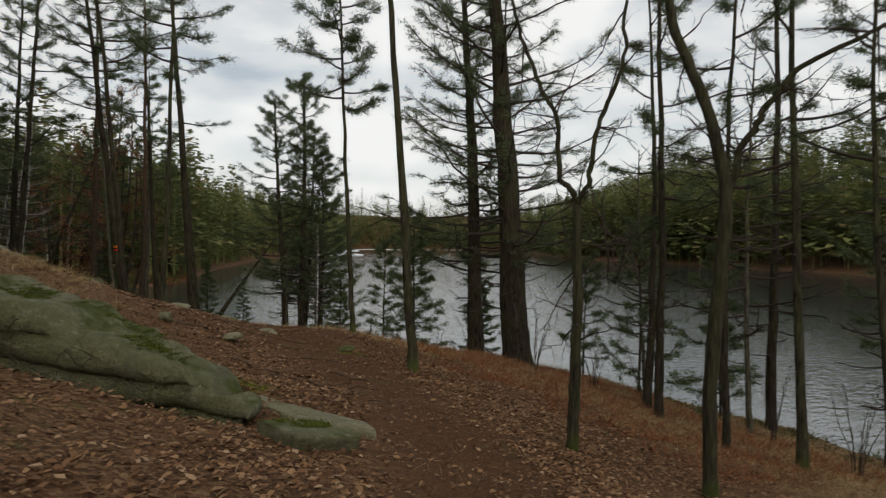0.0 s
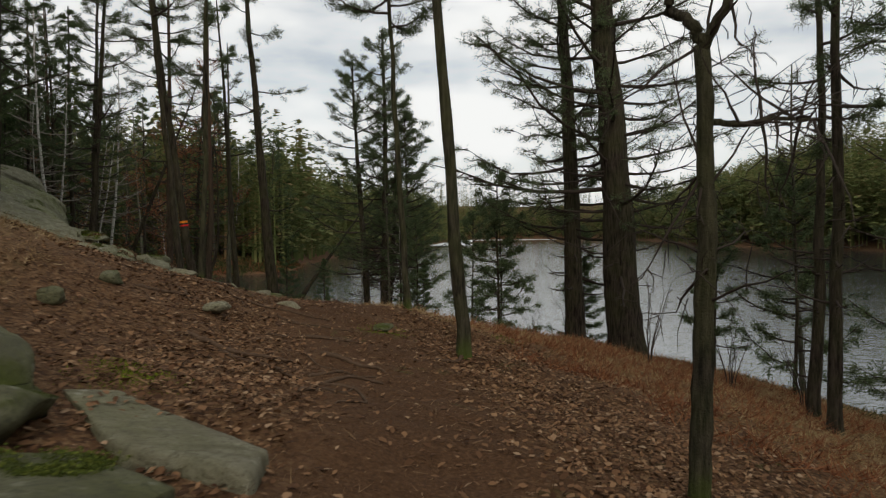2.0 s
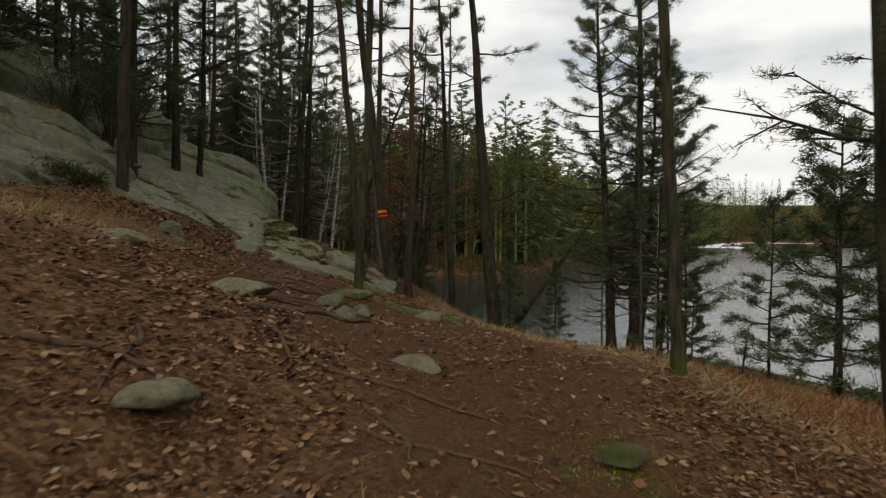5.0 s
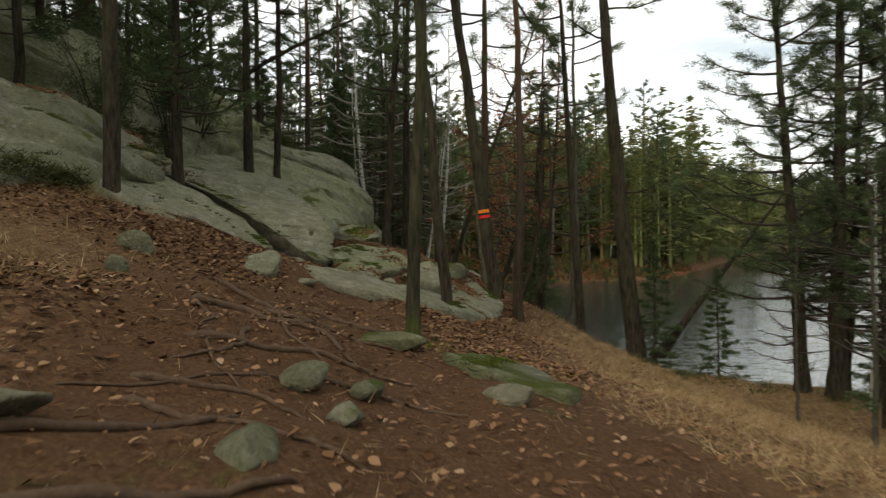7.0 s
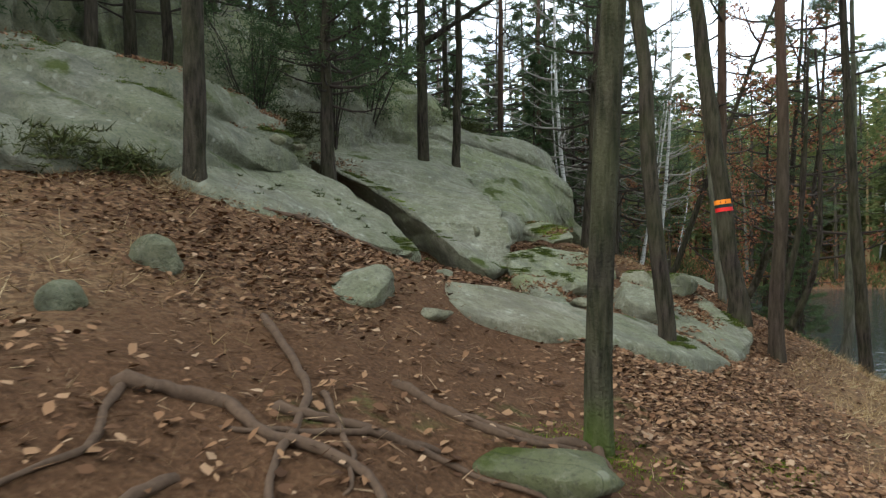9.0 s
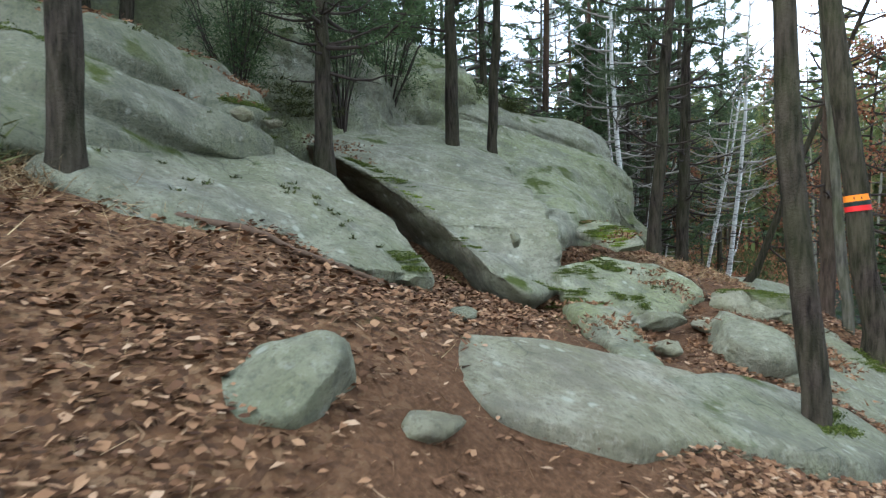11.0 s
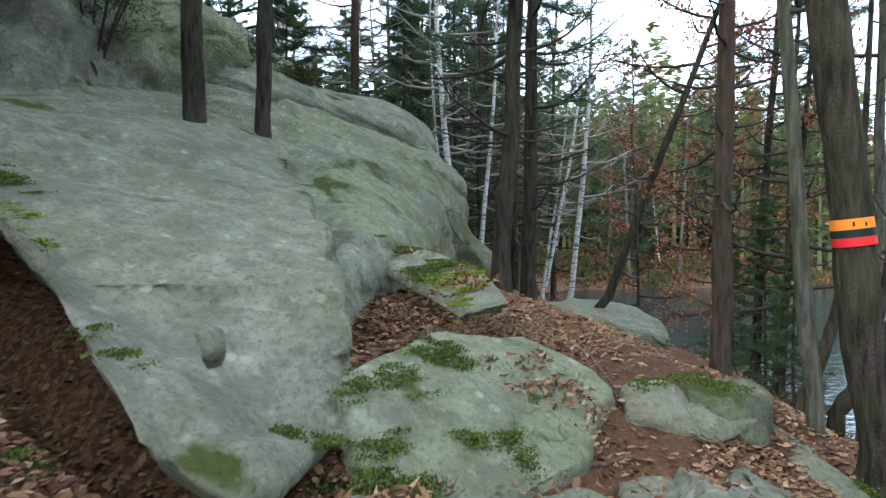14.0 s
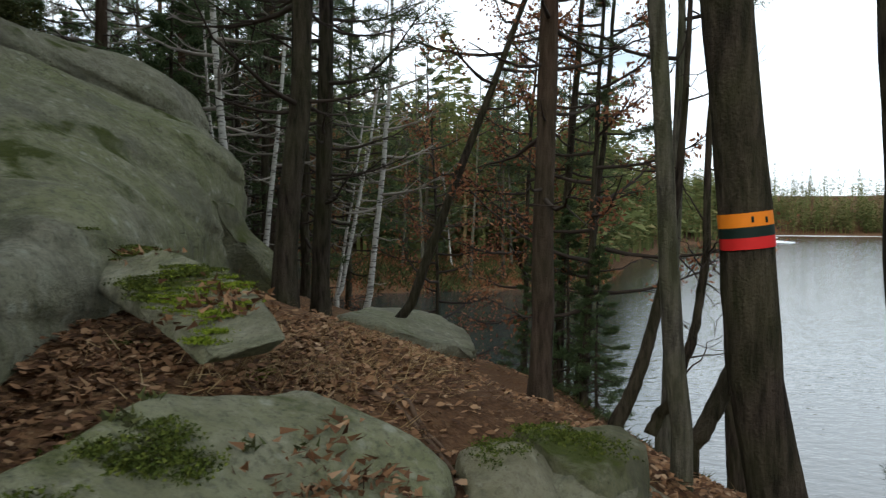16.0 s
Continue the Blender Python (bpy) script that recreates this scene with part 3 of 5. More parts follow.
def steps(low, high, fine_low, fine_high, step, grow=1.16):
    mid = list(np.arange(fine_low, fine_high, step))
    a, d, left = fine_low, step, []
    while a > low:
        d *= grow
        a -= d
        left.append(a)
    a, d, right = fine_high, step, [fine_high]
    while a < high:
        d *= grow
        a += d
        right.append(a)
    return np.array(left[::-1] + mid + right)


def relief(x, y):
    """Small humps and hollows of the forest floor, and the dip of the trodden trail."""
    t = track_distance(x, y)
    p = np.column_stack([x, y, np.zeros(len(x))])
    return smooth(30, 10, t) * (lumps(p, 3, 0.9) * 0.036 + lumps(p, 4, 0.3) * 0.02 + lumps(p, 5, 0.12) * 0.009) - 0.05 * smooth(0.6, 0.1, t)


def build_ground():
    xs, ys = steps(-900, 1100, -8, 11, 0.1), steps(-900, 1300, -11, 25, 0.1)
    gx, gy = np.meshgrid(xs, ys)
    x, y = gx.ravel(), gy.ravel()
    z = np.concatenate([height(a, b) for a, b in zip(np.array_split(x, 8), np.array_split(y, 8))])
    t = track_distance(x, y)
    z += relief(x, y)
    nx, ny = len(xs), len(ys)
    i = (np.arange(ny - 1)[:, None] * nx + np.arange(nx - 1)[None]).ravel()
    m = flat_mesh("ground", np.column_stack([x, y, z]), np.stack([i, i + 1, i + 1 + nx, i + nx], 1), M_GROUND)
    for key, v in (("trail", smooth(1.35, 0.35, t - wide_trail(y))), ("straw", straw_cover(x, y))):
        m.attributes.new(key, "FLOAT", "POINT").data.foreach_set("value", v.astype(np.float32))
    m.shade_smooth()
    tagged(new("ground", m), "leaf-strewn forest floor with a worn dirt trail", "ground", kind="structure")


build_ground()

b = Build()
b.add([(-30, -110, LAKE_Z), (260, -110, LAKE_Z), (260, 330, LAKE_Z), (-30, 330, LAKE_Z)], [(0, 1, 2, 3)])
tagged(new("water", b.mesh("water", M_WATER, False)), "still dark forest lake mirroring the pale sky", "lake", kind="structure")


def build_ice():
    """A thin pale sheet of ice that lies along the far shore."""
    b = Build()
    edge = np.array([(70, 165), (96, 216), (137, 288), (175, 292), (205, 284)], float)
    k = np.linspace(0, 4, 40)
    p = np.stack([np.interp(k, np.arange(5), edge[:, i]) for i in range(2)], 1)
    c = np.array((120, 150.0))
    inn = unit(c - p)
    rng = np.random.default_rng(5)
    wide = 7 + 4 * np.sin(k * 5) + rng.uniform(-1.5, 1.5, 40)
    a, d = p - inn * 3, p + inn * wide[:, None]
    top = [(*q, LAKE_Z + 0.12) for q in a] + [(*q, LAKE_Z + 0.12) for q in d] + [(*q, LAKE_Z - 0.1) for q in d]
    b.add(top, [(i, i + 1, 41 + i, 40 + i) for i in range(39)] + [(40 + i, 41 + i, 81 + i, 80 + i) for i in range(39)])
    tagged(new("ice_sheet", b.mesh("ice_sheet", M_ICE, False)), "thin white ice sheet along the far shore", "ice")


build_ice()


def far_woods(name, label, count, box, seed, tall):
    rng = np.random.default_rng(seed)
    x, y = rng.uniform(box[0], box[1], count * 14), rng.uniform(box[2], box[3], count * 14)
    sd = shore_distance(x, y)
    keep = (sd > 1.0) & (sd < 60) & (np.hypot(x + 2, y - 8) > 46) & (rng.uniform(0, 1, len(x)) < np.exp(-sd / 30))
    x, y = x[keep][:count], y[keep][:count]
    z = height(x, y)
    v, n = [], 300 if tall[1] < 13 else 90
    for px, py, pz in zip(x, y, z):
        h = rng.uniform(*tall)
        wide = h * rng.uniform(0.13, 0.22)
        k = rng.uniform(0.08, 1, n) ** 0.8
        a = rng.uniform(0, 6.28, n)
        r = wide * (1.05 - k) * rng.uniform(0.4, 1.1, n)
        c = np.stack([px + r * np.cos(a), py + r * np.sin(a), pz + h * k], 1)
        s = h * 0.5 / n ** 0.5 * (1.3 - 0.7 * k)[:, None]
        out = np.stack([np.cos(a), np.sin(a), -0.5 + rng.uniform(-0.3, 0.5, n)], 1)
        side = np.stack([-np.sin(a), np.cos(a), rng.uniform(-0.3, 0.3, n)], 1)
        v.append(np.stack([c - side * s * 0.8, c + side * s * 0.8, c + out * s * 1.1 + (0, 0, 0.2)], 1).reshape(-1, 3))
        v.append(np.array([(px - 0.14, py, pz - 0.3), (px + 0.14, py, pz - 0.3), (px, py, pz + h)]))
    v = np.concatenate(v)
    return tagged(new(name, flat_mesh(name, v, np.arange(len(v)).reshape(-1, 3), M_FAR)), label, "woods", kind="stuff")


far_woods("far_woods", "dark conifer woods along the far lake shore", 2600, (-60, 260, 60, 400), 11, (9, 17))
far_woods("hillside_woods", "dense conifer woods on the hill across the lake", 2400, (60, 230, -120, 190), 12, (10, 18))
far_woods("cove_woods", "conifer woods behind the narrow cove", 1100, (-70, 30, 56, 130), 13, (6, 12))

# ---- trees beside the trail ----
PINE = "dark-barked pine trunk with bare dead side branches"
THIN = "slender dark pine with sparse dead twigs"
# x, y, girth, height, lean x, lean y, bend, first limb, bark, label
NEAR = [
    (1.37, 0.13, 0.165, 11, -0.085, 0.02, 0.3, 0.62, M_BARK_MOSSY, THIN),
    (7.45, 6.55, 0.5, 13, -0.05, 0.02, 0.6, 0.2, M_BARK, "tall pine at the lake's edge with long needled limbs"),
    (7.6, 4.75, 0.8, 16, -0.06, 0.03, 0.5, 0.2, M_BARK, "thick old pine with deeply fissured brown bark"),
    (1.9, 3.69, 0.115, 9, -0.05, 0.0, 0.1, 0.55, M_BARK_MOSSY, THIN),
    (5.99, -1.46, 0.18, 10, -0.02, 0.0, 0.8, 0.4, M_BARK, THIN),
    (5.08, -3.49, 0.12, 9, 0.03, 0.02, 0.8, 0.45, M_BARK, THIN),
    (5.5, -4.48, 0.15, 11, 0.02, 0.05, 0.7, 0.4, M_BARK_MOSSY, PINE),
    (9.6, -1.65, 0.22, 12, -0.03, 0.0, 0.7, 0.35, M_BARK, PINE),
    (6.58, -0.71, 0.17, 9, 0.03, 0.03, 0.9, 0.4, M_BARK, THIN),
    (4.4, -6.2, 0.1, 8, 0.02, 0.03, 1.2, 0.4, M_BARK_MOSSY, THIN),
    (-5.38, 8.85, 0.2, 12, 0.02, 0.0, 0.3, 0.5, M_BARK, "grey-brown pine standing beside the rock slab"),
    (-1.38, 7.95, 0.13, 12, 0.035, 0.0, 0.3, 0.5, M_BARK_MOSSY, "dark trunk with bright moss round its foot"),
    (-1.74, 11.67, 0.165, 14, -0.085, 0.0, 0.4, 0.5, M_BARK, PINE),
    (-0.86, 14.6, 0.19, 11, 0.01, 0.0, 0.5, 0.55, M_BARK_RUST, THIN),
    (0.46, 19.4, 0.24, 12, -0.06, 0.0, 0.4, 0.5, M_BARK, "dark pine trunk with dead branch stubs at the water"),
    (1.72, 18.2, 0.42, 15, -0.085, 0.0, 0.5, 0.5, M_BARK, "tall dark pine with short broken branch stubs"),
    (4.9, 16.4, 0.28, 10, -0.03, 0.02, 0.7, 0.18, M_BARK, "pine of a dense lakeside clump"),
    (5.4, 16.0, 0.34, 11, 0.0, 0.02, 0.6, 0.2, M_BARK, "pine of a dense lakeside clump"),
    (5.75, 16.5, 0.2, 9, 0.05, 0.02, 0.6, 0.15, M_BARK, "pine of a dense lakeside clump"),
    (6.1, 15.9, 0.16, 8, 0.03, 0.0, 0.9, 0.2, M_BARK, "pine of a dense lakeside clump"),
    (-4.43, 17.76, 0.2, 13, 0.05, 0.0, 0.4, 0.25, M_BARK, "dark pine with a thicket of dead twigs"),
    (-4.62, 20.57, 0.24, 12, 0.02, 0.0, 0.4, 0.25, M_BARK, "dark pine with a thicket of dead twigs"),
    (-2.0, 18.6, 0.23, 13, 0.0, 0.0, 0.4, 0.4, M_BARK_RUST, "straight red-barked pine at the water"),
    (-1.0, 23.0, 0.17, 10, 0.03, 0.0, 0.8, 0.35, M_BARK, THIN),
    (-0.7, 22.8, 0.14, 9, 0.05, 0.0, 1.0, 0.35, M_BARK, THIN),
    (-1.65, 15.65, 0.115, 9, -0.08, 0.0, 0.2, 0.6, M_BARK_GREY, "smooth grey mossy alder trunk"),
    (0.2, 21.2, 0.2, 11, 0.02, 0.0, 0.6, 0.5, M_BARK_GREY, "smooth grey mossy alder trunk"),
    (-6.94, 16.81, 0.17, 9, 0.03, 0.0, 0.4, 0.45, M_BARK, "thin young pine rooted on the cliff"),
    (-7.37, 16.21, 0.22, 10, 0.0, 0.0, 0.3, 0.45, M_BARK, "thin young pine rooted on the cliff"),
]
RAISED = {(-6.94, 16.81): 3.05, (-7.37, 16.21): 3.2}
for i, (x, y, girth, high, lx, ly, bend, first, bark, label) in enumerate(NEAR):
    big = girth > 0.35 and x > 4
    clump = "clump" in label
    t = tree("pine_tree", label, "tree", 100 + i, high, girth, bark, (lx, ly), bend, first, 0.21 if big or clump else 0.14, 76 if big else 58 if clump else 10 if (x > 4 and y < 0) or (-3 < x < 3 and y > 13) else 32, 3 if 0 < x < 3 and y > 17 or (x, y) == (-1.65, 15.65) else 0 if y in (0.13, 3.69, 7.95, 11.67, 14.6) else 20 if girth > 0.2 else 12, M_NEEDLE, 8 if big else 7, split=True)
    if (x, y) in RAISED:
        t.matrix_basis = pose(x, y, RAISED[(x, y)])
    else:
        stand(t, x, y)

    if (x, y) == (-7.37, 16.21):
        bent = Build()
        bent.tube(np.array([(-7.32, 16.24, 5.63), (-6.97, 16.43, 5.90), (-6.43, 16.72, 6.28), (-5.76, 17.02, 6.67), (-4.86, 17.37, 7.15)]) - (x, y, 3.2), (0.06, 0.052, 0.045, 0.035, 0.02), 8)
        part("limb", bent.mesh("limb", M_BARK), t, "thick dark branch rising sideways")

# the waymarked pine, with its painted bands
BAND_TREE = (-1.36, 15.12)
t = tree("waymarked_pine", "leaning fissured pine with orange, dark and red trail bands", "tree", 77, 13, 0.265, M_BARK, (-0.12, 0.0), 0.0, 0.5, 0.14, 24, 0, M_NEEDLE, 6, split=True)
t.matrix_basis = pose(*BAND_TREE, 0.36)
for low, tall, mat, what in ((1.72, 0.066, M_ORANGE, "orange band"), (1.67, 0.05, M_BLACK, "dark green band"), (1.615, 0.055, M_RED, "red band")):
    b = Build()
    q = [low, low + tall]
    b.tube([(-0.12 * z, 0, z) for z in q], [0.126, 0.125], 24, False)
    o = part(what.replace(" ", "_"), b.mesh("band", mat), t, what)

    if what == "orange band":
        for a in (-1.75, -1.2):
            k = Build()
            k.tube([(-0.12 * 1.74 + 0.126 * math.cos(a), 0.126 * math.sin(a), 1.738), (-0.12 * 1.765 + 0.126 * math.cos(a), 0.126 * math.sin(a), 1.765)], [0.006, 0.006], 6)
            part("mark", k.mesh("mark", M_BLACK), o, "small dark mark")

def crooked(name, label, limbs, bark, seed, twigs=9, twig=None):
    """A bare tree of crooked limbs: each limb a line of places and its thickness at both ends, the first one the trunk."""
    rng = np.random.default_rng(seed)
    foot = np.array(limbs[0][0][0])
    root = tagged(new(name), label, "tree")
    root.matrix_basis = pose(*foot)
    for i, (pts, thick, thin) in enumerate(limbs):
        pts = np.array(pts) - foot
        n = 7 * (len(pts) - 1) + 1
        k = np.linspace(0, len(pts) - 1, n)
        line = np.stack([np.interp(k, np.arange(len(pts)), pts[:, c]) for c in range(3)], 1)
        soft = line.copy()
        for _ in range(4):
            soft[1:-1] = (soft[:-2] + soft[1:-1] + soft[2:]) / 3
        depth = np.cumsum(rng.normal(0, 0.025, n)) * (0.3 if i == 0 else 1.0)
        soft[:, 1] += depth - depth[0]
        rad = np.linspace(thick, thin, n) / 2 * rng.uniform(0.93, 1.07, n)
        if i == 0:
            soft[0, 2] -= 0.3
            rad[0] *= 1.35
        b = Build()
        b.tube(soft, rad, 12 if i == 0 else 8)
        part("trunk" if i == 0 else "limb", b.mesh("limb", bark), root)
        if not twigs:
            continue
        fine = Build()
        for _ in range(twigs):
            j = int(rng.integers(n // 3 if i == 0 else 2, n))
            way = unit(soft[min(j + 1, n - 1)] - soft[max(j - 1, 0)] + rng.normal(0, 0.8, 3))
            long = rng.uniform(0.3, 0.9)
            q = np.linspace(0, 1, 7)[:, None]
            line2 = soft[j] + way * q * long + np.cumsum(rng.normal(0, 0.035, (7, 3)), 0) * q
            fine.tube(line2, 0.011 * (1 - 0.85 * q[:, 0]) + 0.001, 5, False)
            for _ in range(5):
                w = unit(way + rng.normal(0, 0.7, 3))
                p = line2[int(rng.integers(2, 7))]
                fine.tube(p + w * np.linspace(0, 1, 4)[:, None] * rng.uniform(0.12, 0.4) + np.cumsum(rng.normal(0, 0.02, (4, 3)), 0), (0.005, 0.004, 0.003, 0.001), 3, False)
        tagged(part("twigwork", fine.mesh("twigwork", twig or M_TWIG), root), kind="stuff")
    return root


# two gnarled oaks between the trail and the water
crooked("oak_tree", "gnarled dark young oak with crooked bare limbs", [
    ([(1.12, -4.02, -0.10), (1.14, -4.03, 0.81), (1.17, -4.07, 1.55), (1.16, -4.06, 2.09), (1.14, -4.04, 2.89)], 0.15, 0.1),
    ([(1.14, -4.04, 2.87), (1.10, -3.99, 3.04), (1.03, -3.94, 3.20), (0.97, -3.85, 4.03), (0.74, -3.65, 4.55), (0.55, -3.49, 5.13), (0.46, -3.42, 5.75)], 0.085, 0.03),
    ([(1.14, -4.04, 2.87), (1.19, -4.09, 3.10), (1.21, -4.09, 3.75), (1.34, -4.22, 4.41), (1.40, -4.28, 5.21), (1.48, -4.37, 5.73)], 0.07, 0.03),
    ([(1.16, -4.05, 2.40), (1.36, -4.27, 2.37), (1.48, -4.41, 2.41), (1.62, -4.60, 2.37)], 0.05, 0.02)], M_BARK_MOSSY, 55, 14)
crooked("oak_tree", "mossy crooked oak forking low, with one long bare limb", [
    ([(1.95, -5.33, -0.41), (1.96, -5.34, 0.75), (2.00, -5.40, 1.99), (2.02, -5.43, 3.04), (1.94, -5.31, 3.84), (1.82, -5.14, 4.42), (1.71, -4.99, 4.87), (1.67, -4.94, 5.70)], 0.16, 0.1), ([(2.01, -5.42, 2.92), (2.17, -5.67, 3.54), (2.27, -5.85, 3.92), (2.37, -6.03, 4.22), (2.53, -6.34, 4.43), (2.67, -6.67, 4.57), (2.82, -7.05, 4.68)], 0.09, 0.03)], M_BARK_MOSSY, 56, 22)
# the thin leaning trunk on the rounded rock, with rust-brown leaves
t = tree("leaning_oak", "thin leaning oak with withered brown leaves", "tree", 57, 9, 0.17, M_BARK, (0.36, 0.0), 0.3, 0.45, 0.2, 20, 2, M_OAKLEAF, 6, "oak")
stand(t, -3.74, 22.4)
t = tree("oak_tree", "bare-limbed young oak keeping rusty leaves", "tree", 58, 6.5, 0.12, M_BARK, (0.05, 0.0), 0.6, 0.2, 0.32, 24, 0, M_OAKLEAF, 6, "oak")
stand(t, -1.5, 23.6)
for x, y in ((-3.0, 28), (-7.5, 30), (-0.75, 22.1)):
    stand(copy_thing(t, Matrix()), x, y, x * 70, 1.15 if y < 25 else 1.1, 0.1)
# an alder that leans out over the lake
t = tree("leaning_alder", "dark alder leaning out over the water", "tree", 59, 4.3, 0.24, M_BARK, (0.72, 0.1), 0.6, 0.45, 0.13, 4, 0, None, 6, "bare")
stand(t, 2.2, 18.7)
crooked("leaning_alder", "low dark alder stem leaning out over the bank", [
    ([(-1.38, 16.27, 0.56), (-1.25, 16.22, 0.79), (-1.13, 16.17, 1.08), (-1.03, 16.12, 1.32), (-0.93, 16.07, 1.42)], 0.13, 0.09), ([(-1.13, 16.17, 1.08), (-1.12, 16.16, 1.27), (-1.04, 16.12, 1.50)], 0.05, 0.02)], M_BARK, 60, 0)
crooked("leaning_alder", "pair of dark alder stems slanting towards the lake", [
    ([(-1.15, 18.93, -0.14), (-0.96, 18.87, 0.31), (-0.80, 18.82, 0.87), (-0.65, 18.77, 1.60), (-0.56, 18.74, 2.49), (-0.51, 18.72, 3.71), (-0.47, 18.71, 5.08)], 0.17, 0.04), ([(-0.78, 18.82, -0.16), (-0.60, 18.76, 0.28), (-0.40, 18.68, 0.84), (-0.29, 18.64, 1.61), (-0.29, 18.63, 2.66), (-0.28, 18.63, 3.81), (-0.36, 18.66, 5.06)], 0.14, 0.04)], M_BARK, 61, 8)

# ---- woods behind ----
rng = np.random.default_rng(21)
KINDS = [
    tree("pine_tree", "tall woodland pine with a high open crown", "tree", 201, 14, 0.26, M_BARK_RUST, (0.01, 0.0), 0.5, 0.4, 0.13, 30, 14, M_NEEDLE, 6),
    tree("pine_tree", "woodland pine with layered feathery limbs", "tree", 202, 11, 0.2, M_BARK, (0.02, 0.01), 0.6, 0.28, 0.16, 34, 10, M_NEEDLE, 6),
    tree("spruce_tree", "dark woodland spruce with drooping branches", "tree", 203, 11, 0.22, M_BARK, (0.0, 0.0), 0.2, 0.1, 0.19, 54, 0, M_SPRUCE, 6, "spruce"),
    tree("spruce_tree", "young dark green spruce", "tree", 204, 6, 0.12, M_BARK, (0.0, 0.0), 0.2, 0.06, 0.22, 46, 0, M_SPRUCE, 8, "spruce"),
    tree("birch_tree", "slim white birch with bare pale twigs", "tree", 205, 9, 0.13, M_BIRCH, (0.06, 0.0), 0.9, 0.25, 0.17, 26, 6, None, 7, "bare", M_TWIG_PALE),
    tree("birch_tree", "thin leaning birch with bare twigs", "tree", 206, 7, 0.09, M_BIRCH, (0.14, 0.05), 0.9, 0.3, 0.17, 20, 4, None, 6, "bare", M_TWIG_PALE),
    tree("oak_tree", "small oak holding rust-brown winter leaves", "tree", 207, 6, 0.12, M_BARK, (0.03, 0.0), 0.8, 0.2, 0.25, 26, 0, M_OAKLEAF, 6, "oak"),
    tree("bare_tree", "bare grey deciduous tree with fine twigs", "tree", 208, 10, 0.16, M_BARK_GREY, (0.02, 0.02), 0.8, 0.25, 0.2, 30, 8, None, 8, "bare"),
]
HOME = [(-8.5, 31), (-5.5, 29.5), (-9.5, 21), (-8.2, 24.5), (-4.5, 24.8), (-5.2, 25.6), (-6.2, 30.5), (-10.5, 26)]
for k, (x, y) in zip(KINDS, HOME):
    stand(k, x, y, 0, 1, 0.1)


def scatter(count, box, weights, gap, seed, ok=lambda x, y: True, sizes=(0.8, 1.2)):
    rng = np.random.default_rng(seed)
    done = []
    for _ in range(count * 30):
        if len(done) >= count:
            break
        x, y = rng.uniform(box[0], box[1]), rng.uniform(box[2], box[3])
        if shore_distance(x, y)[0] < 0.8 or not ok(x, y) or any(math.hypot(x - a, y - c) < gap for a, c in done + HOME):
            continue
        done.append((x, y))
        k = KINDS[int(rng.choice(len(KINDS), p=np.array(weights) / sum(weights)))]
        stand(copy_thing(k, Matrix()), x, y, rng.uniform(0, 360), rng.uniform(*sizes), 0.1)


#                                     pine pine spruce young birch birch oak bare
scatter(88, (-22, -4.5, 20.5, 44), (4, 5, 5, 3, 3, 2, 1, 3), 1.25, 31, lambda x, y: x < -5.2 - (y - 20) * 0.12)
scatter(34, (-27, -11, 0, 21), (4, 5, 4, 2, 2, 1, 1, 2), 2.0, 32)
scatter(12, (-14, -9.6, 4, 13), (2, 4, 6, 1, 0, 0, 0, 1), 1.5, 38)
scatter(9, (-15, -10.2, 13, 21), (2, 3, 6, 1, 1, 0, 0, 1), 1.5, 39)
scatter(46, (-16, 14, 49.5, 66), (2, 5, 5, 3, 4, 2, 3, 4), 1.5, 33, sizes=(0.95, 1.4))
scatter(12, (-10, -5.4, 27, 37), (3, 4, 3, 2, 3, 2, 1, 4), 1.0, 40, lambda x, y: x < -5.4 - (y - 29) * 0.4)
scatter(12, (-18, -8.5, -12, -1), (4, 4, 3, 2, 1, 0, 0, 2), 2.4, 34)
# unseen trees behind the start, added only to shape light and reflections
scatter(12, (-14, 9, -26, -14.5), (4, 4, 3, 1, 1, 0, 0, 2), 2.6, 35)
scatter(7, (7.6, 10.5, -12, 13), (2, 4, 0, 1, 1, 1, 0, 3), 1.8, 36, lambda x, y: abs(y - 5.6) > 2.6, (0.6, 0.9))
scatter(5, (2.5, 6.5, 10.5, 15.5), (0, 1, 0, 2, 2, 0, 0, 3), 1.5, 37, lambda x, y: x > 0.28 * y, (0.4, 0.6))
stand(copy_thing(KINDS[4], Matrix()), -6.4, 24.2, 40, 0.85)
young = tree("young_pine", "young pine with soft needled branches by the lake", "tree", 209, 4.2, 0.07, M_BARK, (0.02, 0.0), 0.4, 0.08, 0.26, 26, 0, M_NEEDLE, 6)
stand(young, 5.6, 7.2)
for x, y, s, a in ((6.4, 8.6, 0.9, 80), (8.9, 3.4, 0.8, 160), (8.6, 1.2, 1.0, 40), (9.3, 8.9, 0.9, 10), (4.6, 10.4, 0.8, 120), (7.6, 12.9, 1.0, 200), (8.7, -1.0, 0.9, 300)):
    stand(copy_thing(young, Matrix()), x, y, a, s)

# ---- the rock outcrop ----
def bend_line(p, n):
    """A smooth line through a few places, resampled to n."""
    p = np.asarray(p, float)
    e = np.concatenate([2 * p[:1] - p[1:2], p, 2 * p[-1:] - p[-2:-1]])
    k = np.linspace(0, len(p) - 1, n)
    i = np.minimum(k.astype(int), len(p) - 2)
    f = (k - i).reshape((-1,) + (1,) * (p.ndim - 1))
    a, b, c, d = e[i], e[i + 1], e[i + 2], e[i + 3]
    return 0.5 * (2 * b + (c - a) * f + (2 * a - 5 * b + 4 * c - d) * f ** 2 + (3 * b - a - 3 * c + d) * f ** 3)


